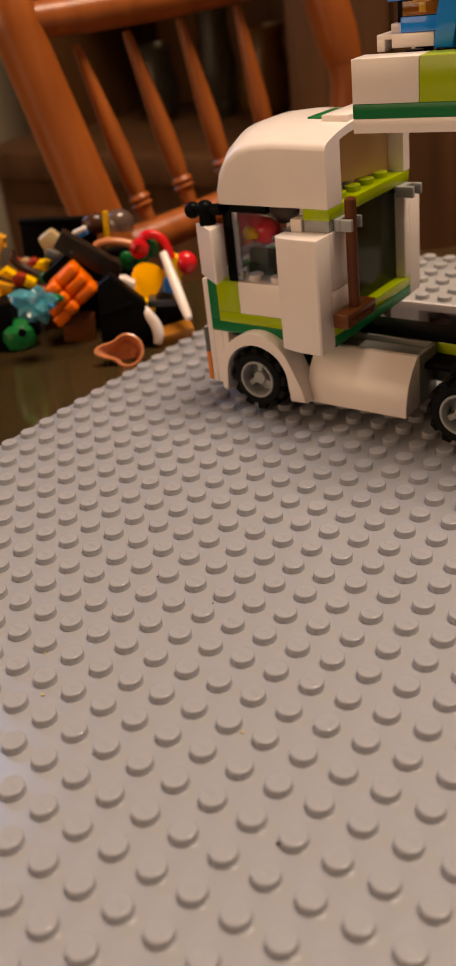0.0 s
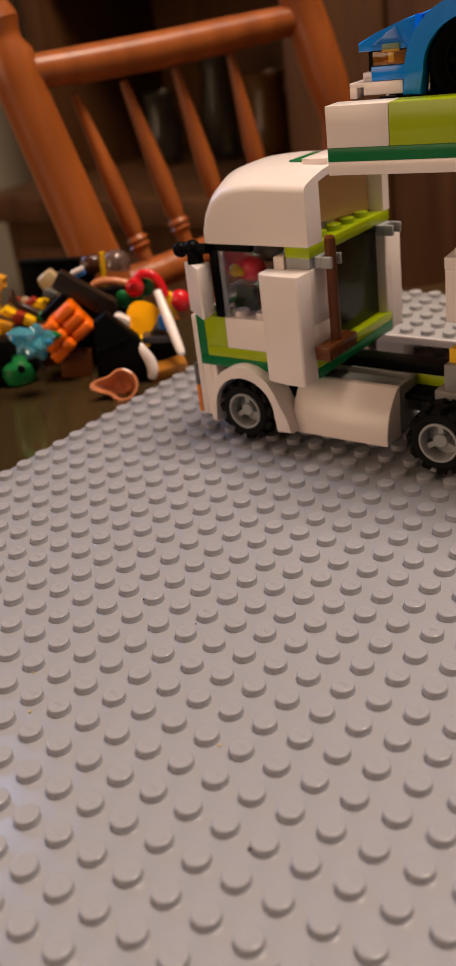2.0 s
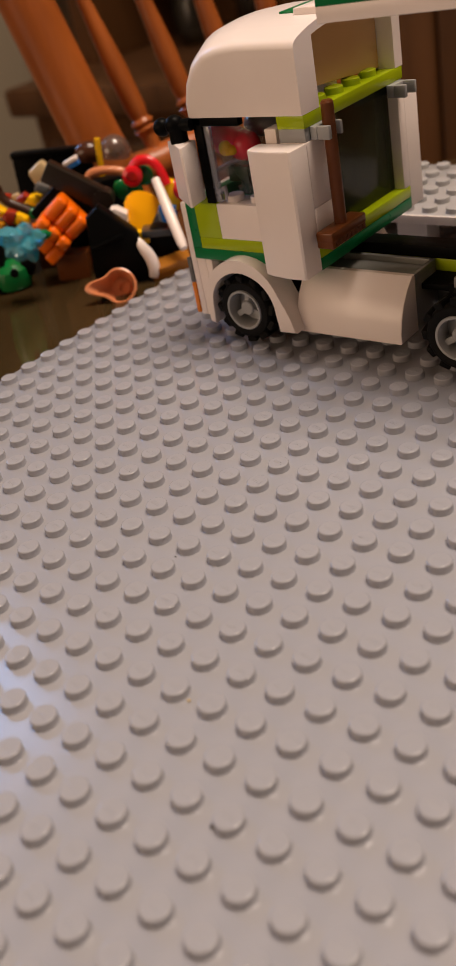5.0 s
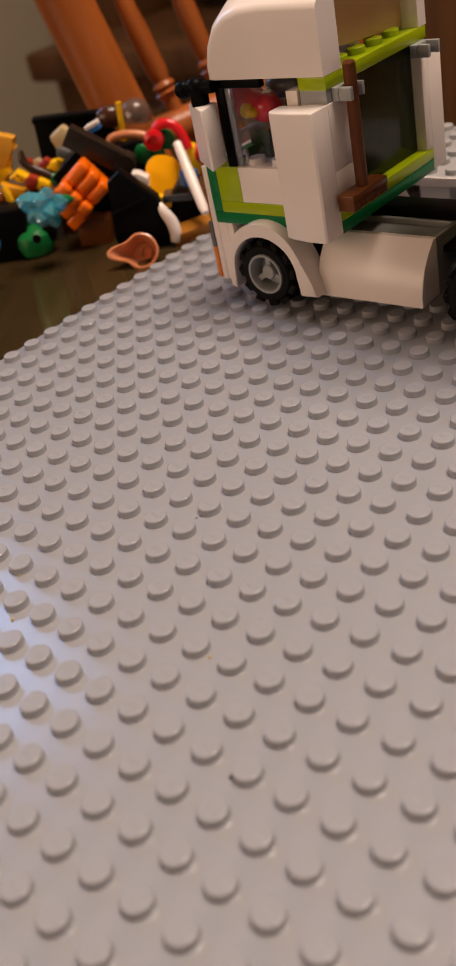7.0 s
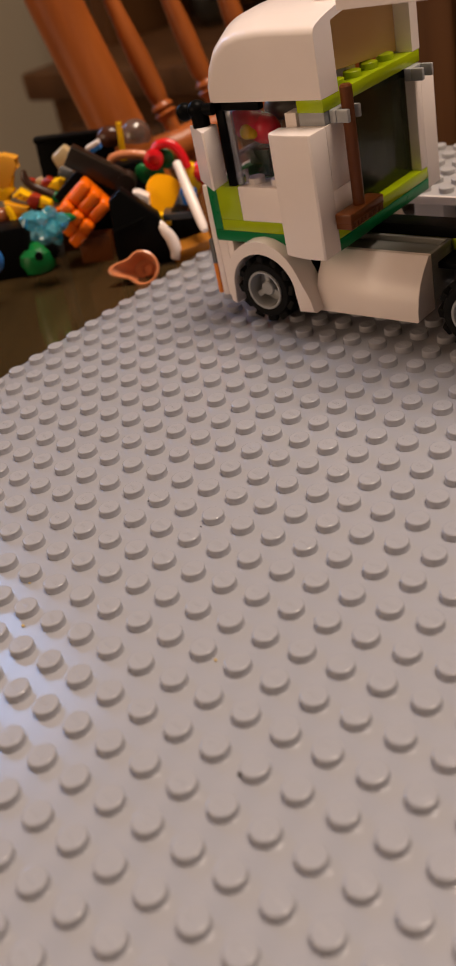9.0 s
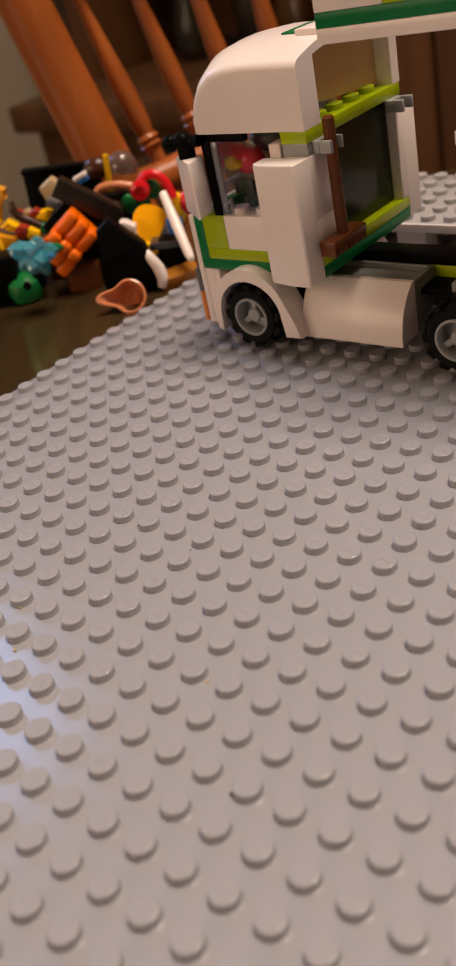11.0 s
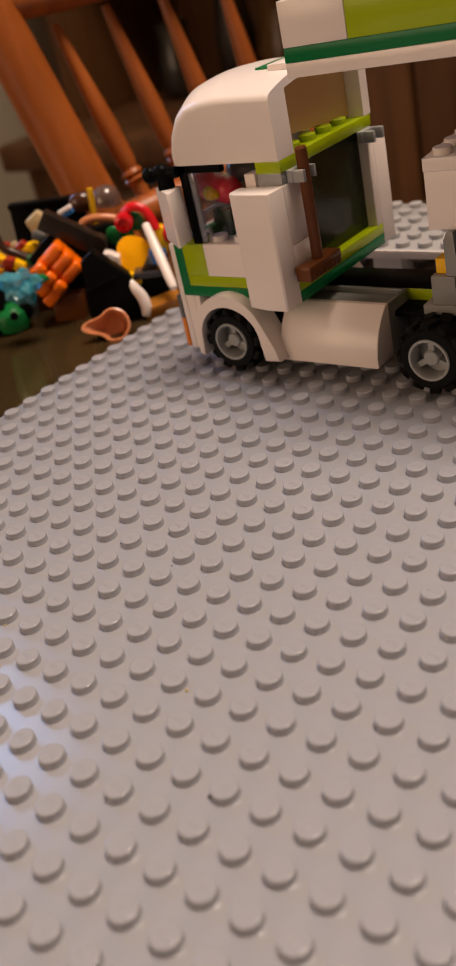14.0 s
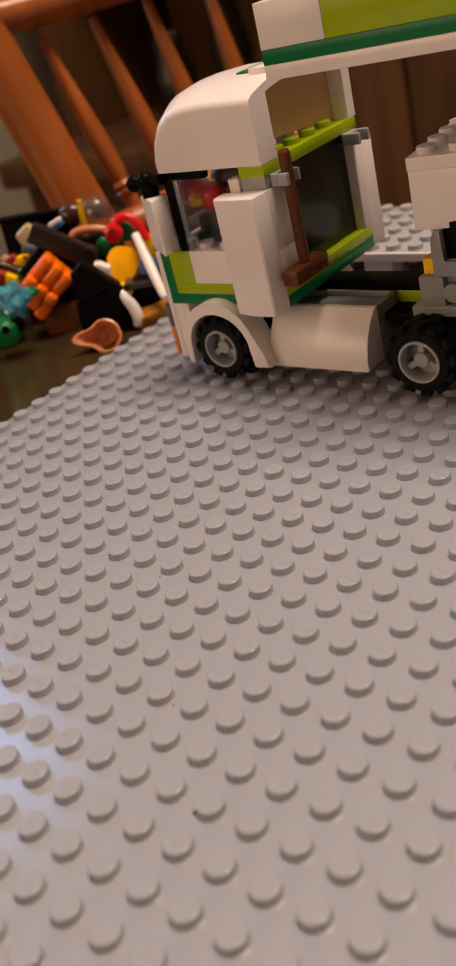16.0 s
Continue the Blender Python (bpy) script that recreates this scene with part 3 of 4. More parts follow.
bricks("cab_seat", [(TX - 24, TX - 12, Y0 + 9, Y1 - 9, 30.4, 42.0), (-68.6, -62.0, Y0 + 8.6, Y0 + 14.0, 41.9, 47.0)], BLACK, truck)
bricks("roof_stop", [(-52.0, -48.6, Y0 + 20.1, Y0 + 24.6, 62.45, 66.1)], WHITE, truck)
# Added dark backing for the gap below the lining; stands in for shade.
bricks("roof_gap_backing", [(-62, -60.5, Y0 + 7.4, Y1 - 7.4, 62.4, 74.0)], DARKGREY, truck)
bm = new_bm()
ball(bm, (-0.0710, 0.1690, 0.0555), 0.0058, 0.004, 0.0036)
part("grey_filling", bm, plastic("silver_grey_plastic", (0.30, 0.28, 0.26)), truck, "grey rounded piece inside the cab")
# Milky tint stands in for the pale reflection along the clear edges.
EDGE = clear_plastic("clear_plastic_edge", (0.92, 0.93, 0.96), 0.12, 0.2, 0.50, (0.62, 0.58, 0.64))
bm = new_bm()
rod(bm, [(-0.0830, 0.1585, 0.0450), (-0.0665, 0.1585, 0.0512)], 0.0007, 8)
block(bm, -0.0780, -0.0760, 0.1502, 0.1512, 0.0412, 0.0600, 0.0003)
rod(bm, [(-0.0772, 0.1506, 0.0416), (-0.0722, 0.1506, 0.0438), (-0.0722, 0.1506, 0.0408)], 0.0007, 8)
part("window_edge", bm, EDGE, truck, "clear moulded edge of the windscreen")
bricks("steering_wheel", [(XF + 15, XF + 16.2, Y0 + 10, Y0 + 17, 41, 47)], DARKGREY, truck)

# ---- broom in the clip ----
broom = thing("toy_broom", pose(TX * MM + 0.0035, (Y0 + 5.3) * MM, 0.0318), "reddish brown toy push broom held in a grey clip", "toy broom")
part("handle", rod(new_bm(), [(0, 0, 0.002), (0, 0, 0.0322), (0, 0, 0.0327)], [0.0016, 0.0016, 0.0012], 14), BROWN, broom)
bm = new_bm()
block(bm, -0.0025, 0.0025, -0.0080, 0.0080, 0.0006, 0.0032, 0.0005)
brush = part("brush_head", bm, BROWN, broom)
for k in range(9):
    part("bristle", block(new_bm(), -0.0024, 0.0024, (-7.9 + 1.77 * k) * MM, (-6.5 + 1.77 * k) * MM, -0.0009, 0.0009, 0.0002, None, 1), BROWN, brush)

# ---- trailer ----
YAW = 0.11
TR = Matrix.Translation((-0.0283, 0.1375, 0.0)) @ Matrix.Rotation(YAW, 4, "Z")
trailer = thing("toy_trailer", TR, "toy brick car transporter trailer with white, lime and green rails", "toy trailer")
bricks("white_rail_brick", [(0, 15.9, 0, 8, 89.8, 99.4)], WHITE, trailer)
bricks("lime_rail_brick", [(16.0, 63.9, 0, 8, 89.8, 99.4), (64, 128, 0, 8, 89.8, 99.4)], LIME, trailer)
bricks("green_rail_plate", [(0, 128, 0, 8, 86.6, 89.8)], GREEN, trailer)
bricks("white_rail_plate", [(0, 128, 0, 8, 83.4, 86.6)], WHITE, trailer)
bricks("white_rail_brick", [(0, 15.9, 40, 48, 89.8, 99.4)], WHITE, trailer)
bricks("lime_rail_brick", [(16.0, 128, 40, 48, 89.8, 99.4)], LIME, trailer)
bricks("green_rail_plate", [(0, 128, 40, 48, 86.6, 89.8)], GREEN, trailer)
bricks("white_rail_plate", [(0, 128, 40, 48, 83.4, 86.6)], WHITE, trailer)
bricks("deck_plate", [(1, 128, 8.1, 39.9, 92.9, 96.1)], BLACK, trailer, studs=[(5 + 8 * i, 12 + 8 * j, 96.1) for i in range(12) for j in range(4)])
bricks("end_plate", [(0, 8, 8.1, 39.9, 83.4, 92.8)], WHITE, trailer)
bricks("white_body", [(23.55, 120, 16.15, 47.85, 41.8, 56.05), (23.4, 120, 16, 48, 56.1, 59.3)], WHITE, trailer, "white brick body of the trailer", studs=[(27.4 + 8 * i, 20 + 8 * j, 59.3) for i in range(8) for j in range(4)])
bricks("support", [(100, 116, 8, 40, 59.4, 83.3), (96, 116, 16, 48, 1.8, 41.7)], WHITE, trailer)

# ---- car on the deck ----
car = thing("toy_car", TR @ Matrix.Translation((0, 0.0, 0.0961)), "blue toy brick sports car with black wheels on the trailer deck", "toy car")
bricks("bumper", [(6.0, 16, 10, 34, 4.0, 7.0), (2.4, 6.1, 10, 34, 5.9, 7.0), (2.4, 4.4, 10, 34, 3.4, 6.0), (5.2, 8, 12, 32, 7.0, 9.0)], WHITE, car, "white front bumper")
bricks("front_plate", [(8.2, 17.0, 10, 34, 7.1, 10.3)], BLUE, car)
bricks("headlight", [(8.6, 17.0, 10.2, 13.5, 10.4, 13.5)], AMBER, car, "clear orange headlight")
bricks("bulb", [(12.6, 14.2, 9.9, 10.15, 11.0, 13.2), (11.2, 15.6, 9.6, 10.15, 13.2, 15.0)], plastic("bulb_yellow_plastic", (0.55, 0.28, 0.03)), car)
bricks("grille", [(6.2, 20, 13.6, 30.4, 7.2, 13.6)], BLACK, car)
bricks("headlight", [(8.6, 17.0, 30.5, 33.8, 10.4, 13.5)], AMBER, car, "clear orange headlight")
bm = new_bm()
prism(bm, [(a * MM, b * MM) for a, b in [(5.2, 13.7), (5.2, 15.6), (10, 17.6), (16.2, 19.6), (19.5, 20.5), (19.5, 13.7)]], "y", 0.010, 0.034, 0.0003)
prism(bm, [(a * MM, b * MM) for a, b in [(19.4, 13.7), (19.4, 20.5), (25, 22.0), (60, 27), (60, 13.7)]], "y", 0.0146, 0.0294, 0.0003)
part("bonnet", bm, BLUE, car, "blue sloping bonnet")
part("headlight_cover", prism(new_bm(), [(a * MM, b * MM) for a, b in [(8.8, 13.8), (8.8, 15.0), (14.6, 18.6), (17.4, 13.8)]], "y", 0.0094, 0.0099, 0.0001), clear_plastic("clear_blue_plastic", (0.62, 0.86, 0.97), 0.035, 0.1, 0.16, (0.06, 0.36, 0.68)), car)
bricks("wheel_well", [(19.6, 46, 18.8, 30, 0.2, 13.6)], BLACK, car)
bricks("rear_body", [(46.5, 92, 10, 34, 2.5, 20)], BLUE, car)
bm = new_bm()
wc = (32.1, 8.8)
arc = [math.pi * (1.0 - k / 48) for k in range(49)]
pts = [(16.0, 3.6)] + [(wc[0] + 15.3 * math.cos(a), wc[1] + 15.0 * math.sin(a)) for a in arc] + [(47.8, 3.6), (43.0, 3.6)] + [(wc[0] + 10.8 * math.cos(a), wc[1] + 10.8 * math.sin(a)) for a in reversed(arc)] + [(20.9, 3.4)]
prism(bm, [(a * MM, b * MM) for a, b in pts], "y", 0.0092, 0.0142, 0.0005)
part("wheel_arch", bm, BLUE, car)
bm = new_bm()
m = Matrix.Translation((wc[0] * MM, 0.0105, wc[1] * MM + 0.0013)) @ Matrix.Rotation(-math.pi / 2, 4, "X")
lathe(bm, [(a * MM, b * MM) for a, b in [(6.4, 0.9), (7.2, 0.3), (8.2, 0), (9.4, 0.2), (10.1, 1.2), (10.1, 8), (6.4, 8)]], m, 40, closed=True)
DULLBLACK = plastic("dull_black_plastic", (0.0015, 0.0015, 0.0015), rough=0.6, spec=0.03)
cw = part("car_wheel", bm, DULLBLACK, car)
bm = new_bm()
lathe(bm, [(a * MM, b * MM) for a, b in [(6.5, 0.9), (6.5, 6), (5.8, 6), (5.8, 0.9)]], m, 36, closed=True)
lathe(bm, [(a * MM, b * MM) for a, b in [(2.0, 3), (2.0, 0.8), (1.5, 0.5), (0, 0.5)]], m, 24)
lathe(bm, [(6.0 * MM, 3.2 * MM), (6.0 * MM, 3.0 * MM), (0, 3.0 * MM)], m, 30)
for k in range(10):
    block(bm, 1.8 * MM, 6.1 * MM, -0.6 * MM, 0.6 * MM, 1.4 * MM, 2.6 * MM, 0.0002, m @ Matrix.Rotation(2 * math.pi * k / 10, 4, "Z"), 1)
part("spoked_rim", bm, DULLBLACK, cw, "dark spoked rim")

# ---- raised stud plate behind the truck ----
rear = thing("raised_stud_plate", pose(0, 0, 0), "light grey stud plate raised on bricks behind the truck", "toy plate")
PALEGREY = plastic("pale_grey_plastic", (0.41, 0.40, 0.40))
bricks("plate", [(-100, 120, 211, 259, 13.2, 15.9)], PALEGREY, rear, studs=[(-96 + 8 * i, 215 + 8 * j, 15.9) for i in range(20) for j in range(6)])
bricks("white_edge", [(-100, 120, 210, 210.9, 13.4, 16.1)], WHITE, rear)
bricks("support_brick", [(-59.5, -49.0, 214, 222, 1.7, 13.2)], WHITE, rear)
bricks("support_brick", [(60, 76, 214, 222, 1.7, 13.2)], WHITE, rear)
bricks("support_brick", [(-96, -80, 214, 250, 1.7, 13.2)], WHITE, rear)
bricks("support_brick", [(60, 76, 230, 250, 1.7, 13.2)], WHITE, rear)

# ---- loose toy pieces heaped on the table ----
RIGHT, AWAY, UP = Vector((0.8017, 0.5977, 0.0)), Vector((-0.5977, 0.8017, 0.0)), Vector((0, 0, 1))


def lie(p, roll=0.0, tip=0.0, turn=0.0):
    """A pose in the heap: x to the viewer's right, y away, z up; roll about y, tip about x, turn about z, in degrees."""
    m = Matrix((RIGHT, AWAY, UP)).transposed().to_4x4()
    return Matrix.Translation(p) @ m @ pose(0, 0, 0, tip, roll, turn)


def toy(name, p, label, category, roll=0.0, tip=0.0, turn=0.0):
    return thing(name, lie(p, roll, tip, turn), label, category, "loose toy pieces")


PATCH = plastic("dark_brown_print", (0.06, 0.02, 0.01))
# small jug, lying with its mouth to the viewer
jug = toy("toy_jug", (-0.1404, 0.1657, 0.0031), "nougat brown toy jug lying open on the table", "toy jug", 4, 62)
jug.scale = (0.75, 0.75, 0.75)
bm = new_bm()
prof = [(0.0002, -0.0105), (0.0048, -0.0105), (0.0066, -0.009), (0.0078, -0.004), (0.0082, 0.0), (0.0074, 0.0004), (0.0068, -0.0005), (0.0062, -0.005), (0.005, -0.0085), (0.0002, -0.0088)]
lathe(bm, prof, None, 64)
for v in bm.verts:  # drawn out to a pinched lip on one side
    q = math.atan2(v.co.y, -v.co.x)
    up = min(1.0, max(0.0, (v.co.z + 0.0085) / 0.0085))
    v.co.x, v.co.y = [c * (1 + 0.95 * up * math.exp(-(q / 0.34) ** 2) - 0.06 * up * math.exp(-((abs(q) - 0.85) / 0.3) ** 2)) for c in (v.co.x, v.co.y)]
part("body", bm, NOUGAT, jug)
part("inner_ring", lathe(new_bm(), [(0.003, -0.0088), (0.003, -0.0074), (0.0023, -0.0074), (0.0023, -0.0088)], Matrix.Translation((0.001, 0, 0)), 20, closed=True), NOUGAT, jug)

# tall black panel leaning in the heap
slab = toy("toy_wall_element", (-0.1496, 0.1796, 0.0125), "tall black toy wall element leaning in the heap", "toy piece")
bm = new_bm()
prism(bm, [(-0.0095, 0.0112), (-0.0047, 0.0145), (0.0063, 0.0033), (0.0078, -0.0060), (0.0082, -0.0143), (-0.0112, -0.0143), (-0.0114, -0.0082)], "y", -0.0030, 0.0032, 0.0008)
part("body", bm, BLACK, slab)
part("ledge", block(new_bm(), -0.0095, 0.0030, -0.0040, -0.0030, 0.0022, 0.0036, 0.0004, pose(0, 0, 0, 0, -14, 0)), BLACK, slab)
LEVER = plastic("brownish_black_plastic", (0.016, 0.011, 0.008), rough=0.3, spec=0.3)
arm = toy("toy_lever", (-0.1747, 0.1874, 0.0298), "long black toy bracket across the heap", "toy bracket", 37)
part("bar", block(new_bm(), -0.0115, 0.0130, -0.003, 0.003, -0.0038, 0.0036, 0.0006), LEVER, arm)
part("end", rod(new_bm(), [(0.0115, -0.0034, 0), (0.0115, 0.0034, 0)], 0.0038, 20), LEVER, arm)
arm = toy("toy_strut", (-0.1834, 0.1818, 0.0254), "short black toy strut", "toy bracket", -35)
part("bar", block(new_bm(), -0.0085, 0.0085, -0.002, 0.002, -0.0027, 0.0027, 0.0005), BLACK, arm)

# orange ribbed piece
tread = toy("toy_cargo_net", (-0.1749, 0.1762, 0.0194), "bright orange ribbed toy piece with rows of rounded bumps", "toy piece", -35)
part("body", block(new_bm(), -0.0055, 0.0078, -0.0015, 0.0060, -0.0070, 0.0068, 0.0012), ORANGE, tread)
for j in range(3):
    z0 = -0.0074 + 0.0048 * j
    part("rib", block(new_bm(), -0.0012, 0.0084, -0.0036, 0.0035, z0, z0 + 0.0047, 0.0017, None, 4), ORANGE, tread)
    part("bump", block(new_bm(), -0.0062, -0.0010, -0.0058, 0.0012, z0 - 0.0002, z0 + 0.0046, 0.0017, None, 4), ORANGE, tread)
for j in range(2):
    z0 = -0.0080 + 0.0046 * j
    part("skirt", block(new_bm(), -0.0128 + 0.0012 * j, -0.0060, -0.0044, 0.0022, z0, z0 + 0.0044, 0.0009, None, 3), ORANGE, tread)

# clear blue crystal
crystal = toy("toy_crystal", (-0.1753, 0.1589, 0.0195), "clear light blue toy crystal with pointed spikes", "toy crystal", 8)
for a, el, ln, w in ((75, 20, 0.0078, 0.0036), (165, 10, 0.0105, 0.0040), (15, 15, 0.0092, 0.0036), (-60, 25, 0.0085, 0.0032), (-115, 10, 0.0080, 0.0040), (215, 30, 0.0085, 0.0034), (120, 55, 0.0085, 0.0036), (-20, 60, 0.0080, 0.0036), (250, 65, 0.0085, 0.0034)):
    d = Vector((math.cos(radians(a)) * math.cos(radians(el)), -math.sin(radians(el)), math.sin(radians(a)) * math.cos(radians(el))))
    part("spike", rod(new_bm(), [-d * 0.001, d * ln * 0.62, d * ln * 0.86, d * ln], [w, w * 0.95, w * 0.55, 0.0003], 5), AQUA, crystal)
leaf = toy("toy_sprig", (-0.1695, 0.1625, 0.0205), "small green toy tip on the crystal", "toy piece", 20)
part("tip", rod(new_bm(), [(-0.002, 0, 0), (0.0015, 0, 0.0005), (0.0035, 0, 0.001)], [0.0012, 0.0018, 0.0006], 10), GREENHEAD, leaf)

# round green ball-like piece with a dark fitting
head = toy("toy_round_piece", (-0.1950, 0.1640, 0.0035), "dark green rounded toy piece with a black hole", "toy piece")
bm = new_bm()
lathe(bm, [(0.003, -0.0060), (0.0062, -0.0048), (0.0074, -0.001), (0.0070, 0.0022), (0.0052, 0.0044), (0.003, 0.0050), (0.0024, 0.0053), (0, 0.0054)], None, 28)
part("shell", bm, GREENHEAD, head)
part("socket", rod(new_bm(), [(0.0028, -0.0066, 0.002), (0.0022, -0.0045, 0.0018)], 0.0016, 14), BLACK, head)
part("collar", block(new_bm(), 0.0045, 0.0085, -0.003, 0.003, -0.001, 0.005, 0.0008), BLACK, head)
# orange-yellow shield
shield = toy("toy_shield", (-0.1523, 0.1964, 0.0180), "orange-yellow rounded toy shield", "toy shield", 0, -24)
ring = [(-6.5, 2.8), (-4.9, 5.7), (-1.7, 6.9), (1.9, 6.2), (5.4, 3.9), (5.9, 0.8), (3.6, -3.6), (1.0, -7.0), (-1.8, -8.2), (-4.4, -7.2), (-5.8, -1.6)]
ring = curve_pts([(a * MM, 0, b * MM) for a, b in ring + ring[:1]], 4)[:-1]
part("face", prism(new_bm(), [(p.x, p.z) for p in ring], "y", -0.0014, 0.0012, 0.0008), SHIELD_YELLOW, shield)
part("boss", rod(new_bm(), [(0, 0.001, 0.001), (0, 0.0045, 0.001)], 0.0016, 12), SHIELD_YELLOW, shield)

# red curved tail and green leaves
tail = toy("toy_red_tail", (-0.1636, 0.2061, 0.0273), "red curved toy tail with a round end", "toy piece")
bm = new_bm()
rod(bm, curve_pts([(-0.0005, 0.0005, 0.001), (0.0026, 0.0005, 0.0044), (0.0072, 0, 0.0042), (0.0102, -0.001, 0.0010), (0.0120, -0.002, -0.0050)]), [0.0018] * 10 + [0.0017] * 11, 14)
part("tail", bm, RED, tail)
part("disc", lathe(new_bm(), [(0.0036, -0.0018), (0.0038, 0.0), (0.0036, 0.0018), (0.0021, 0.0024), (0.002, 0.0005), (0, 0.0005)], Matrix.Translation((0, -0.001, 0)) @ SIDE, 24), RED, tail)
leaves = toy("toy_leaves", (-0.1664, 0.2058, 0.0232), "green plastic toy leaves", "toy plant", -10)
for x, z, w in ((-0.0035, -0.0004, 0.0030), (0.0066, 0.0016, 0.0034), (0.0016, -0.0016, 0.003)):
    part("leaf", ball(new_bm(), (x, 0.001, z), w, 0.0014, 0.0038), GREENHEAD, leaves)

# white bars and horn
bar = toy("toy_white_bar", (-0.1385, 0.1950, 0.0185), "white tapered toy bar leaning on the heap", "toy bar")
rot = bar.matrix_world.inverted()
part("bar", rod(new_bm(), [rot @ Vector(p) for p in ((-0.1472, 0.2008, 0.0278), (-0.1440, 0.1987, 0.0245), (-0.1385, 0.1950, 0.0188), (-0.1299, 0.1893, 0.0099), (-0.1285, 0.1884, 0.0085))], [0.0016, 0.0017, 0.0020, 0.0017, 0.0012], 16), WHITE, bar)
horn = toy("toy_horn", (-0.1420, 0.1825, 0.008), "white curved toy horn", "toy horn")
hp = curve_pts([(-0.0017, 0.001, 0.0050), (-0.0002, 0, 0.0023), (0.0016, 0, -0.0016), (0.0022, -0.0005, -0.0056), (0.0014, -0.001, -0.0086)], 5)
part("horn", rod(new_bm(), hp, [0.0009 + 0.0013 * math.sin(math.pi * (0.08 + 0.72 * k / (len(hp) - 1))) for k in range(len(hp))], 14), WHITE, horn)
chip = toy("toy_white_slope", (-0.1575, 0.1880, 0.0205), "small white toy slope", "toy piece")
part("slope", prism(new_bm(), [(-0.0014, 0.0016), (0.0006, 0.0014), (0.0040, -0.0010), (0.0036, -0.0046), (0.0018, -0.0054)], "y", -0.0025, 0.003, 0.0004), WHITE, chip)

# nougat hook
hook = toy("toy_hook", (-0.1770, 0.2045, 0.0295), "nougat coloured toy hook bent over the heap", "toy hook")
hp = curve_pts([(-0.0072, 0, -0.0050), (-0.0064, 0, -0.0026), (-0.0050, 0, -0.0008), (-0.0013, 0, -0.0002), (0.0035, 0, -0.0008), (0.0084, 0, -0.0024)], 5)
part("hook", rod(new_bm(), hp, 0.0017, 14), NOUGAT, hook)

# back row
frame_piece = toy("toy_storage_box", (-0.2160, 0.2110, 0.0140), "open black toy box at the back of the heap", "toy piece", 4)
part("panel", block(new_bm(), -0.0148, 0.0175, 0.0, 0.003, -0.0160, 0.0208, 0.0006), BLACK, frame_piece)
part("lip", block(new_bm(), -0.0148, 0.0175, -0.002, 0.0001, 0.0185, 0.0208, 0.0005), BLACK, frame_piece)
bm = new_bm()
block(bm, -0.0045, 0.0045, -0.003, 0.003, -0.006, 0.005, 0.0014)
for v in bm.verts:
    v.co.x *= 1 - 0.25 * (v.co.z / 0.006)
torso = toy("toy_tan_block", (-0.2001, 0.1952, 0.0298), "tan tapered toy block", "toy piece", -30)
part("block", bm, TAN, torso)
strip = toy("toy_white_tile", (-0.1897, 0.2011, 0.0335), "white and blue toy tile", "toy tile", -18)
part("tile", block(new_bm(), -0.0028, 0.0030, -0.002, 0.002, -0.0004, 0.0011, 0.0003), WHITE, strip)
part("under_tile", block(new_bm(), -0.0024, 0.0028, -0.0018, 0.002, -0.0022, -0.0005, 0.0003), MIDBLUE, strip)
dome = toy("toy_dome", (-0.1900, 0.2250, 0.0310), "smoky clear toy dome", "toy dome", 10)
dome.scale = (0.72, 0.72, 0.72)
part("dome", lathe(new_bm(), [(0.0085, -0.004), (0.0085, -0.001), (0.0076, 0.003), (0.005, 0.006), (0.002, 0.0072), (0, 0.0073)], None, 24), clear_plastic("hazy_brown_clear_plastic", (0.72, 0.62, 0.58), 0.08, 0.12, 0.4, (0.24, 0.17, 0.14)), dome)
part("core", ball(new_bm(), (0, 0.001, 0.0), 0.005, 0.005, 0.0045), BROWN, dome)
wing = toy("toy_clear_wing", (-0.1790, 0.2250, 0.0290), "clear violet-grey toy wing", "toy wing", -42)
part("wing", prism(new_bm(), [(-0.008, -0.002), (0.008, -0.003), (0.009, 0.0), (0.0, 0.003), (-0.008, 0.0015)], "y", -0.0006, 0.0006, 0.0003), CLEAR, wing)
post = toy("toy_yellow_bar", (-0.1862, 0.2129, 0.0325), "thin yellow upright toy bar", "toy bar", 6)
part("bar", rod(new_bm(), [(0, 0, -0.008), (0, 0, 0.006)], 0.0012, 12), YELLOW, post)
beast = toy("toy_brown_piece", (-0.1970, 0.2160, 0.0330), "dark brown lumpy toy piece", "toy piece")
part("lump", ball(new_bm(), (0.001, 0, -0.001), 0.0056, 0.004, 0.0044), PATCH, beast)

# yellow and red pieces
MUSTARD = plastic("mustard_plastic", (0.72, 0.33, 0.01))
DARKRED = plastic("dark_red_plastic", (0.34, 0.03, 0.012))
HEAP = Vector((-0.1996, 0.1795, 0.0215))


def slice_of(pts, y0, y1, r=0.7):
    """A rounded slab from an outline (right, up) in millimetres, y0 to y1 deep."""
    return prism(new_bm(), [(a * MM, b * MM) for a, b in pts], "y", y0 * MM, y1 * MM, r * MM)


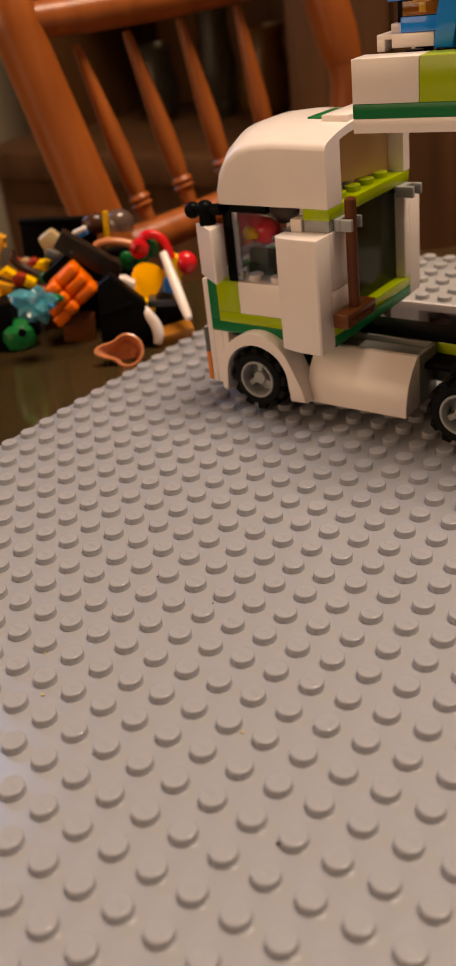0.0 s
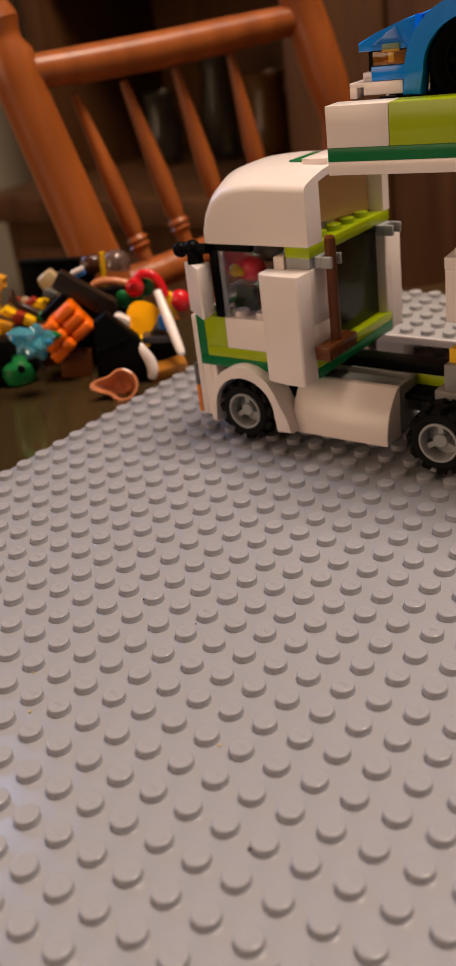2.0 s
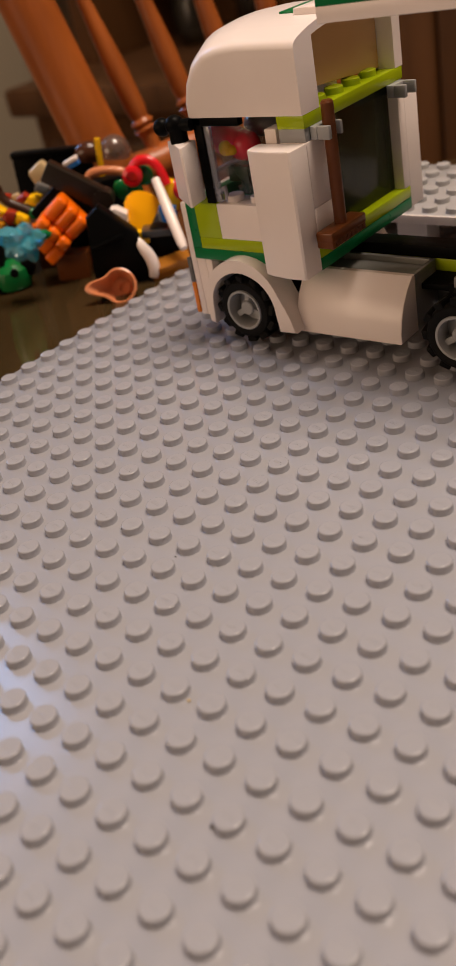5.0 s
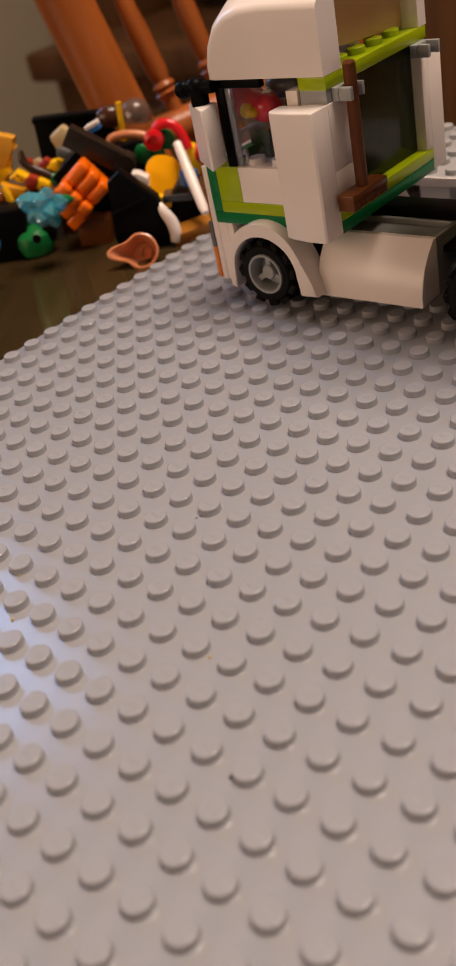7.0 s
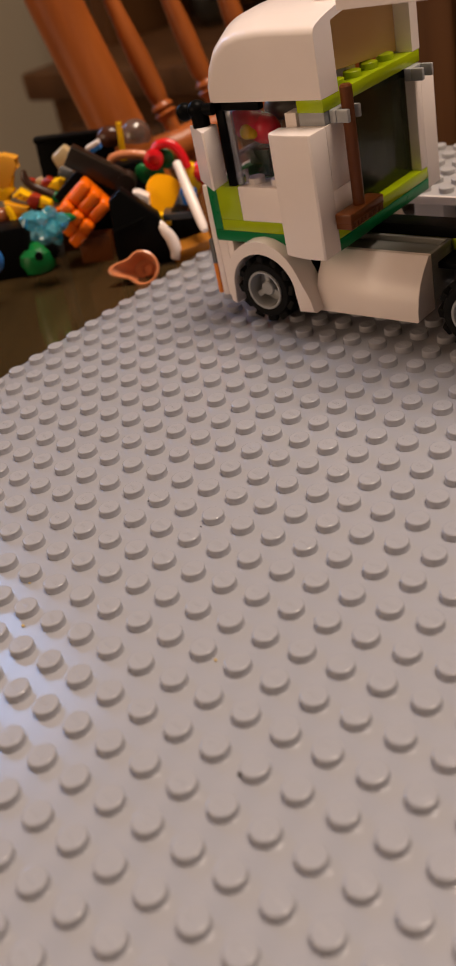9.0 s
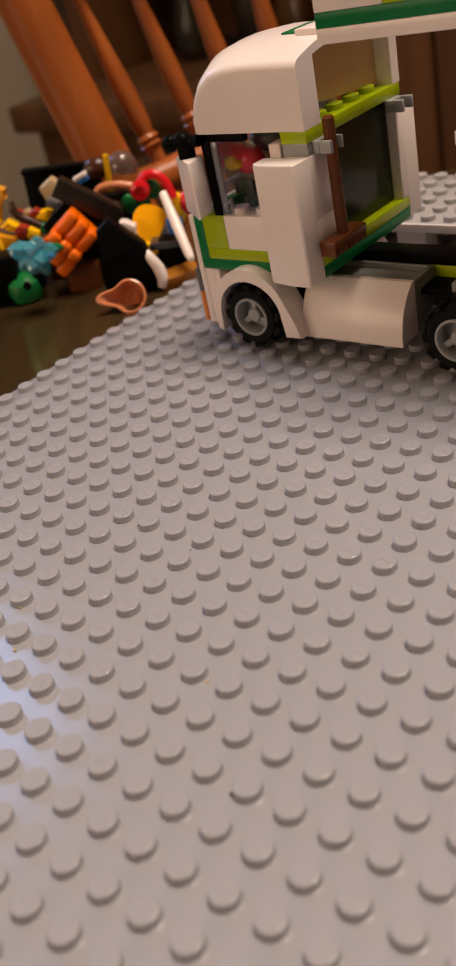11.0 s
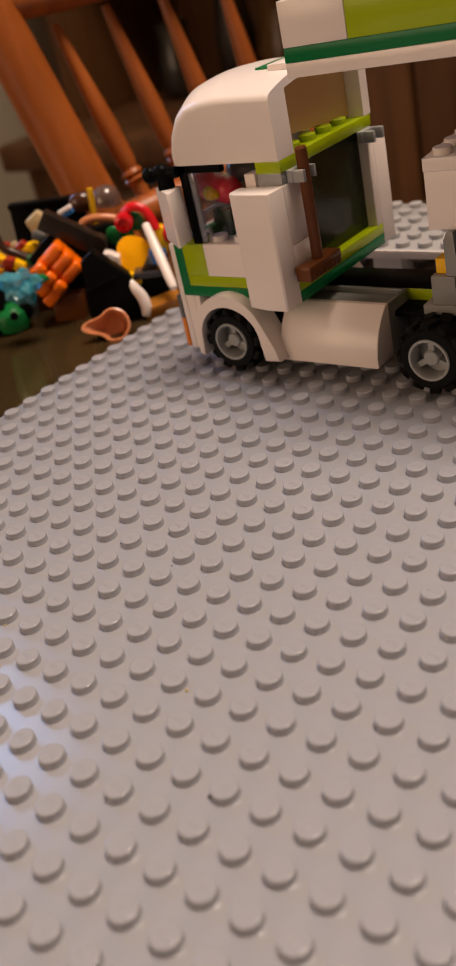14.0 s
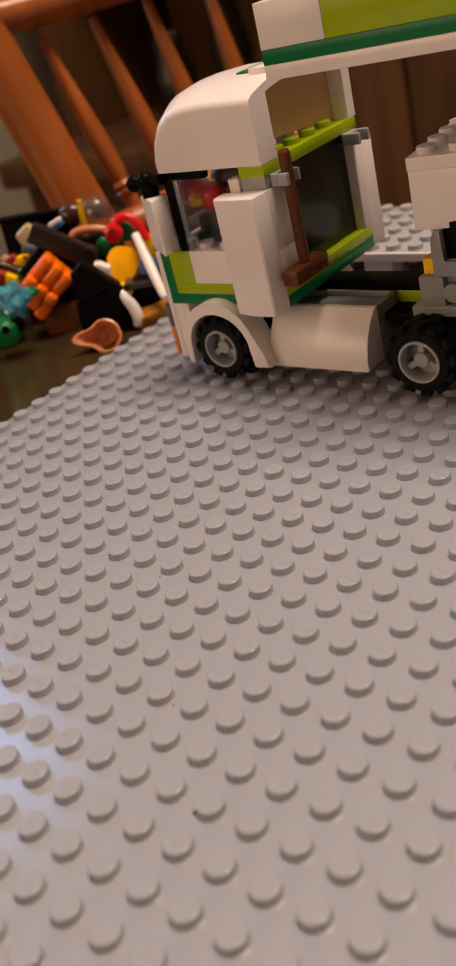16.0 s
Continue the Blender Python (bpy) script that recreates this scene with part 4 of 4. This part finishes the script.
flame = toy("toy_orange_flame", HEAP + AWAY * 0.004, "orange jagged toy flame standing up", "toy flame")
part("flame", slice_of([(-21, 16.5), (-17.0, 18.4), (-14.5, 16.4), (-12.4, 17.4), (-9.0, 16.2), (-7.0, 15.0), (-8.6, 13.2), (-7.6, 11.3), (-10.2, 10.6), (-11.9, 8.6), (-12.8, 4.6), (-16.5, 4.4), (-18.0, 8.0), (-21, 8.6)], -2.5, 2.5), plastic("pale_orange_plastic", (0.78, 0.36, 0.035)), flame)
figure = toy("toy_striped_piece", HEAP, "yellow and red banded toy piece", "toy piece")
part("yellow_block", slice_of([(-12.1, 2.3), (-8.7, 4.3), (-5.2, 1.4), (-7.0, -0.5), (-8.7, 0.4)], -3, 3), YELLOW, figure)
part("red_band", slice_of([(-7.2, -0.2), (-5.0, 1.5), (-3.2, 1.3), (-1.1, 0.3), (-2.3, -1.8), (-3.4, -3.6), (-5.5, -3.8)], -3.3, 3.2, 0.5), DARKRED, figure)
part("yellow_end", slice_of([(-3.4, -3.2), (-1.4, 0.1), (0.8, -0.9), (2.1, -2.5), (1.9, -4.6), (-1.2, -4.6)], -3, 3, 1.0), YELLOW, figure)
for x, z in ((-10.2, 2.0), (-8.4, 2.6), (-7.4, 1.1), (-0.6, -3.0)):
    part("print", block(new_bm(), (x - 0.5) * MM, (x + 0.5) * MM, -3.2 * MM, -2.9 * MM, (z - 0.3) * MM, (z + 0.3) * MM, 0.0001, None, 1), DARKRED, figure)
figure = toy("toy_striped_piece", HEAP + AWAY * 0.005, "yellow toy piece with one red end", "toy piece")
part("red_band", slice_of([(-1.6, 3.0), (-0.8, 4.4), (1.9, 5.4), (3.6, 3.9), (1.0, 2.0)], -2.5, 2.5, 0.5), DARKRED, figure)
part("yellow_block", slice_of([(1.2, 2.0), (3.7, 4.0), (6.2, 4.0), (7.9, 3.0), (6.2, -0.6)], -2.8, 2.8), YELLOW, figure)
mustard = toy("toy_mustard_slope", HEAP - AWAY * 0.004, "mustard yellow sloping toy brick", "toy brick")
part("slope", slice_of([(-15.2, 1.5), (-6.2, -2.2), (-7.4, -6.1), (-12.3, -7.1), (-14.0, -3.0)], -1.5, 3, 0.5), MUSTARD, mustard)
bar = toy("toy_yellow_bar", HEAP - AWAY * 0.007, "short thick yellow toy bar leaning in the heap", "toy bar")
part("bar", rod(new_bm(), [(-0.0137, 0, 0.0005), (-0.0132, 0, -0.0010), (-0.0122, 0, -0.0078), (-0.0119, 0, -0.0088)], [0.0009, 0.0013, 0.0013, 0.0009], 14), YELLOW, bar)
mustard = toy("toy_mustard_slope", HEAP - AWAY * 0.004, "small mustard yellow toy piece low in the heap", "toy brick")
part("slope", slice_of([(-13.8, -11.2), (-11.2, -8.6), (-10.4, -13.6), (-11.9, -15.6)], -2, 2, 0.5), MUSTARD, mustard)
nut = toy("toy_round_brown_piece", HEAP - AWAY * 0.002, "reddish brown rounded toy piece", "toy piece")
part("round", ball(new_bm(), (-0.0186, 0, -0.0044), 0.0040, 0.0036, 0.0036), plastic("reddish_brown_plastic", (0.26, 0.075, 0.025)), nut)
claw = toy("toy_claw", (-0.1950, 0.1750, 0.0270), "dark grey curved toy claw", "toy claw")
cp = curve_pts([(-0.0043, 0, 0.0066), (-0.0047, 0, 0.0034), (-0.0031, 0, 0.0005), (0.0004, 0, -0.0018), (0.0044, 0, -0.0046)], 4)
part("claw", rod(new_bm(), cp, [0.0008, 0.001, 0.0012, 0.0014] + [0.0016] * 13, 12), plastic("dark_brown_plastic", (0.05, 0.022, 0.012)), claw)
part("tip", rod(new_bm(), [(0.0042, 0, -0.0045), (0.0058, 0, -0.0057), (0.0076, 0, -0.0062)], [0.0017, 0.0022, 0.0015], 12), GREENHEAD, claw)

# black box and blue piece at the near end
cube = toy("toy_black_box", (-0.2060, 0.1499, 0.0086), "black toy box standing on the table", "toy box")
part("box", block(new_bm(), -0.0120, 0.0165, 0.0, 0.012, -0.0106, 0.0082, 0.0006), BLACK, cube)
disc = toy("toy_blue_disc", (-0.1822, 0.1356, 0.0149), "blue round toy piece", "toy piece")
part("disc", ball(new_bm(), (0, 0, 0), 0.0045, 0.003, 0.0052), MIDBLUE, disc)

# right end, by the truck
tile = toy("toy_black_tile", (-0.1443, 0.1929, 0.0108), "black toy brick with a sloping side", "toy brick")
part("brick", prism(new_bm(), [(-0.0066, 0.0018), (0.0004, 0.0036), (0.0072, 0.0016), (0.0070, -0.0066), (0.0010, -0.0084), (-0.0040, -0.0050)], "y", -0.003, 0.004, 0.0004), BLACK, tile)
part("top_plate", block(new_bm(), -0.0052, 0.0066, -0.0045, 0.004, 0.0004, 0.0028, 0.0004, pose(0, 0, 0, 0, 4, 0)), plastic("slate_grey_plastic", (0.035, 0.037, 0.042)), tile)
blue = toy("toy_blue_brick", (-0.1565, 0.2103, 0.0115), "blue toy brick half buried in the heap", "toy brick", 8)
part("brick", block(new_bm(), -0.006, 0.005, -0.004, 0.004, -0.0135, 0.004, 0.0004), MIDBLUE, blue)
wood_tile = toy("toy_brown_tile", (-0.1370, 0.1905, 0.0008), "flat warm brown toy tile on the table", "toy tile", -8, 10, 10)
part("tile", block(new_bm(), -0.0085, 0.0065, -0.004, 0.004, -0.0022, 0.0030, 0.0008), plastic("earth_orange_plastic", (0.38, 0.15, 0.02)), wood_tile)
yel = toy("toy_yellow_piece", (-0.1534, 0.2140, 0.0190), "yellow toy piece behind the white bar", "toy piece", 25)
part("piece", block(new_bm(), -0.004, 0.004, -0.003, 0.003, -0.006, 0.004, 0.001), YELLOW, yel)
red2 = toy("toy_red_round", (-0.1493, 0.2160, 0.0195), "red rounded toy piece", "toy piece")
part("round", ball(new_bm(), (0, 0, 0), 0.0044, 0.004, 0.0046), RED, red2)
under = toy("toy_yellow_slope", (-0.1478, 0.1890, 0.0115), "small yellow toy slope below the shield", "toy piece", 12)
part("slope", block(new_bm(), -0.003, 0.003, -0.002, 0.002, -0.002, 0.002, 0.0004), YELLOW, under)
for p, sx, sz, mat, word in (((-0.1800, 0.1930, 0.0065), 0.010, 0.0085, BLACK, "black"), ((-0.1640, 0.2040, 0.0060), 0.010, 0.0080, DARKGREY, "dark grey"), ((-0.1950, 0.1880, 0.0070), 0.009, 0.0090, BROWN, "brown"), ((-0.2050, 0.1760, 0.0045), 0.008, 0.0065, DARKGREY, "dark grey"), ((-0.1860, 0.2110, 0.0110), 0.011, 0.0130, BLACK, "black"), ((-0.1765, 0.1790, 0.0030), 0.006, 0.0050, BROWN, "brown")):
    ob = toy("toy_brick", p, word + " toy brick at the bottom of the heap", "toy brick", random.uniform(-6, 6), 0, random.uniform(-25, 25))
    part("brick", block(new_bm(), -sx, sx, -0.004, 0.004, -sz, sz, 0.0004), mat, ob)

# small odds and ends in the left part of the heap
for right, away, up, size, mat, word, roll in (
        (-17.4, 5.0, 2.6, (3.2, 2.4, 2.8), YELLOW, "golden yellow", 18), (-14.6, 3.6, 4.4, (2.2, 2.0, 2.6), YELLOW, "yellow", -30), (-12.8, 4.4, 6.6, (1.4, 1.6, 2.4), YELLOW, "yellow", 24),
        (-3.2, 2.0, -5.7, (3.6, 2.6, 1.4), PATCH, "dark brown", 12), (-8.2, 1.5, -8.6, (2.8, 2.4, 2.6), PATCH, "dark brown", -15), (-2.2, 6.0, 3.6, (2.0, 1.6, 1.6), TAN, "tan", -20),
        (-5.6, 5.0, 5.0, (2.4, 1.6, 1.3), DARKRED, "dark red", 15), (-4.4, 3.4, 3.4, (2.0, 1.4, 1.0), YELLOW, "yellow", 28), (4.4, -2.0, -6.4, (1.6, 1.2, 1.4), ORANGE, "orange", 25), (2.2, -1.5, -5.8, (1.8, 1.2, 1.0), PATCH, "dark brown", -20),
        (9.6, 3.0, 6.2, (2.6, 2.0, 1.8), DARKGREY, "dark grey", 30)):
    p = HEAP + (RIGHT * right + AWAY * away + UP * up) * MM
    ob = toy("toy_small_brick", p, "small " + word + " toy piece wedged in the heap", "toy brick", roll)
    part("brick", block(new_bm(), *[c * MM * f for c in size for f in (-1, 1)], 0.0007), mat, ob)

# dishes on the cabinet
AMBERGLASS = clear_plastic("amber_glass", (0.62, 0.34, 0.09), 0.05, 0.2, 0.35, (0.20, 0.085, 0.012))
DIMGLASS = clear_plastic("dim_glass", (0.7, 0.68, 0.6), 0.05, 0.2, 0.10, (0.06, 0.05, 0.035))
for x, y, r, h, mat, name, label in ((-0.735, 1.15, 0.040, 0.125, AMBERGLASS, "amber_jar", "amber glass jar on the cabinet counter"), (-0.835, 1.17, 0.032, 0.16, DIMGLASS, "glass_vase", "dim clear glass vase on the cabinet counter"), (-0.655, 1.19, 0.026, 0.20, DIMGLASS, "glass_vase", "tall dim glass vase on the cabinet counter"), (-0.93, 1.14, 0.034, 0.11, DIMGLASS, "glass_bowl", "dim clear glass bowl on the cabinet counter"), (-0.55, 1.16, 0.036, 0.13, AMBERGLASS, "amber_jar", "amber glass jar on the cabinet counter")):
    jar = thing(name, pose(x, y, FLOOR + 0.66), label, "glassware")
    part("body", lathe(new_bm(), [(r * 0.6, 0), (r * 0.95, h * 0.15), (r, h * 0.45), (r * 0.7, h * 0.8), (r * 0.8, h), (r * 0.74, h), (r * 0.64, h * 0.8), (r * 0.93, h * 0.45), (r * 0.5, 0.006), (0, 0.005)], None, 28), mat, jar)

# ---- crumbs on the baseplate ----
DUST = plastic("dark_dust", (0.05, 0.045, 0.045), rough=0.9)
CRUMB = plastic("yellow_crumb", (0.48, 0.36, 0.16), rough=0.9)
for x, y, r, mat, word in ((22.1, 14.2, 0.45, DUST, "dark"), (3.2, 31.4, 0.4, CRUMB, "yellow"), (-42.5, 62.9, 0.28, DUST, "dark"), (-24.9, 60.6, 0.22, DUST, "dark"), (-37.3, 20.5, 0.45, CRUMB, "yellow"), (-46.4, 30.1, 0.35, CRUMB, "yellow")):
    bm = new_bm()
    ball(bm, (0, 0, r * 0.4 * MM), r * MM, r * 0.75 * MM, r * 0.5 * MM, None, 8)
    for v in bm.verts:
        v.co *= 1 + 0.25 * noise.noise(v.co * 3000 + Vector((x, y, 0)))
    ob = part("crumb", bm, mat)
    ob.location = (x * MM, y * MM, 0)
    tagged(ob, "tiny " + word + " crumb between the studs", "crumb", "crumbs on the baseplate")

# ---- baseplate and its studs ----
PITCH, I0, I1, J0, J1 = 0.008, -16, 31, -16, 31
base = thing("baseplate", pose(0, 0, TOP), "large light grey toy baseplate covered with round studs", "baseplate")
part("sheet", block(new_bm(), (I0 - 0.5) * PITCH, (I1 + 0.5) * PITCH, (J0 - 0.5) * PITCH, (J1 + 0.5) * PITCH, 0, -TOP, 0.0003), PLATE, base)


def stud_mesh():
    bm = new_bm()
    stud(bm, 0, 0, 0, n=24)
    for k in range(4):  # worn raised mark on the top
        x = -0.00105 + 0.0007 * k
        block(bm, x - 0.00012, x + 0.00012, -0.00055, 0.00055, 0.00162, 0.00174, 0.00005, pose(0, 0, 0, 0, 0, -12), 2)
        block(bm, x - 0.00012, x + 0.00032, -0.00045 + 0.0003 * (k % 3), -0.00025 + 0.0003 * (k % 3), 0.00162, 0.00174, 0.00005, pose(0, 0, 0, 0, 0, -12), 2)
    data = bpy.data.meshes.new("stud")
    bmesh.ops.recalc_face_normals(bm, faces=bm.faces)
    bm.to_mesh(data)
    bm.free()
    data.materials.append(PLATE)
    data.shade_smooth()
    data.set_sharp_from_angle(angle=radians(40))
    return data


STUD = stud_mesh()
near, far = [], []
for i in range(I0, I1 + 1):
    for j in range(J0, J1 + 1):
        (near if -9 <= i <= 8 and -3 <= j <= 13 else far).append((i, j))
for i, j in near:
    ob = new("stud", STUD)
    ob.parent = base
    ob.location = (i * PITCH, j * PITCH, -TOP)
vs = np.array([v.co[:] for v in STUD.vertices])
fs = [tuple(p.vertices) for p in STUD.polygons]
verts, faces = [], []
for i, j in far:
    k = len(verts)
    verts += [(x + i * PITCH, y + j * PITCH, z - TOP) for x, y, z in vs]
    faces += [tuple(a + k for a in f) for f in fs]
data = bpy.data.meshes.new("studs")
data.from_pydata(verts, [], faces)
data.materials.append(PLATE)
data.shade_smooth()
data.set_sharp_from_angle(angle=radians(40))
rest = new("studs", data)
rest.parent = base
tagged(rest, kind="stuff")
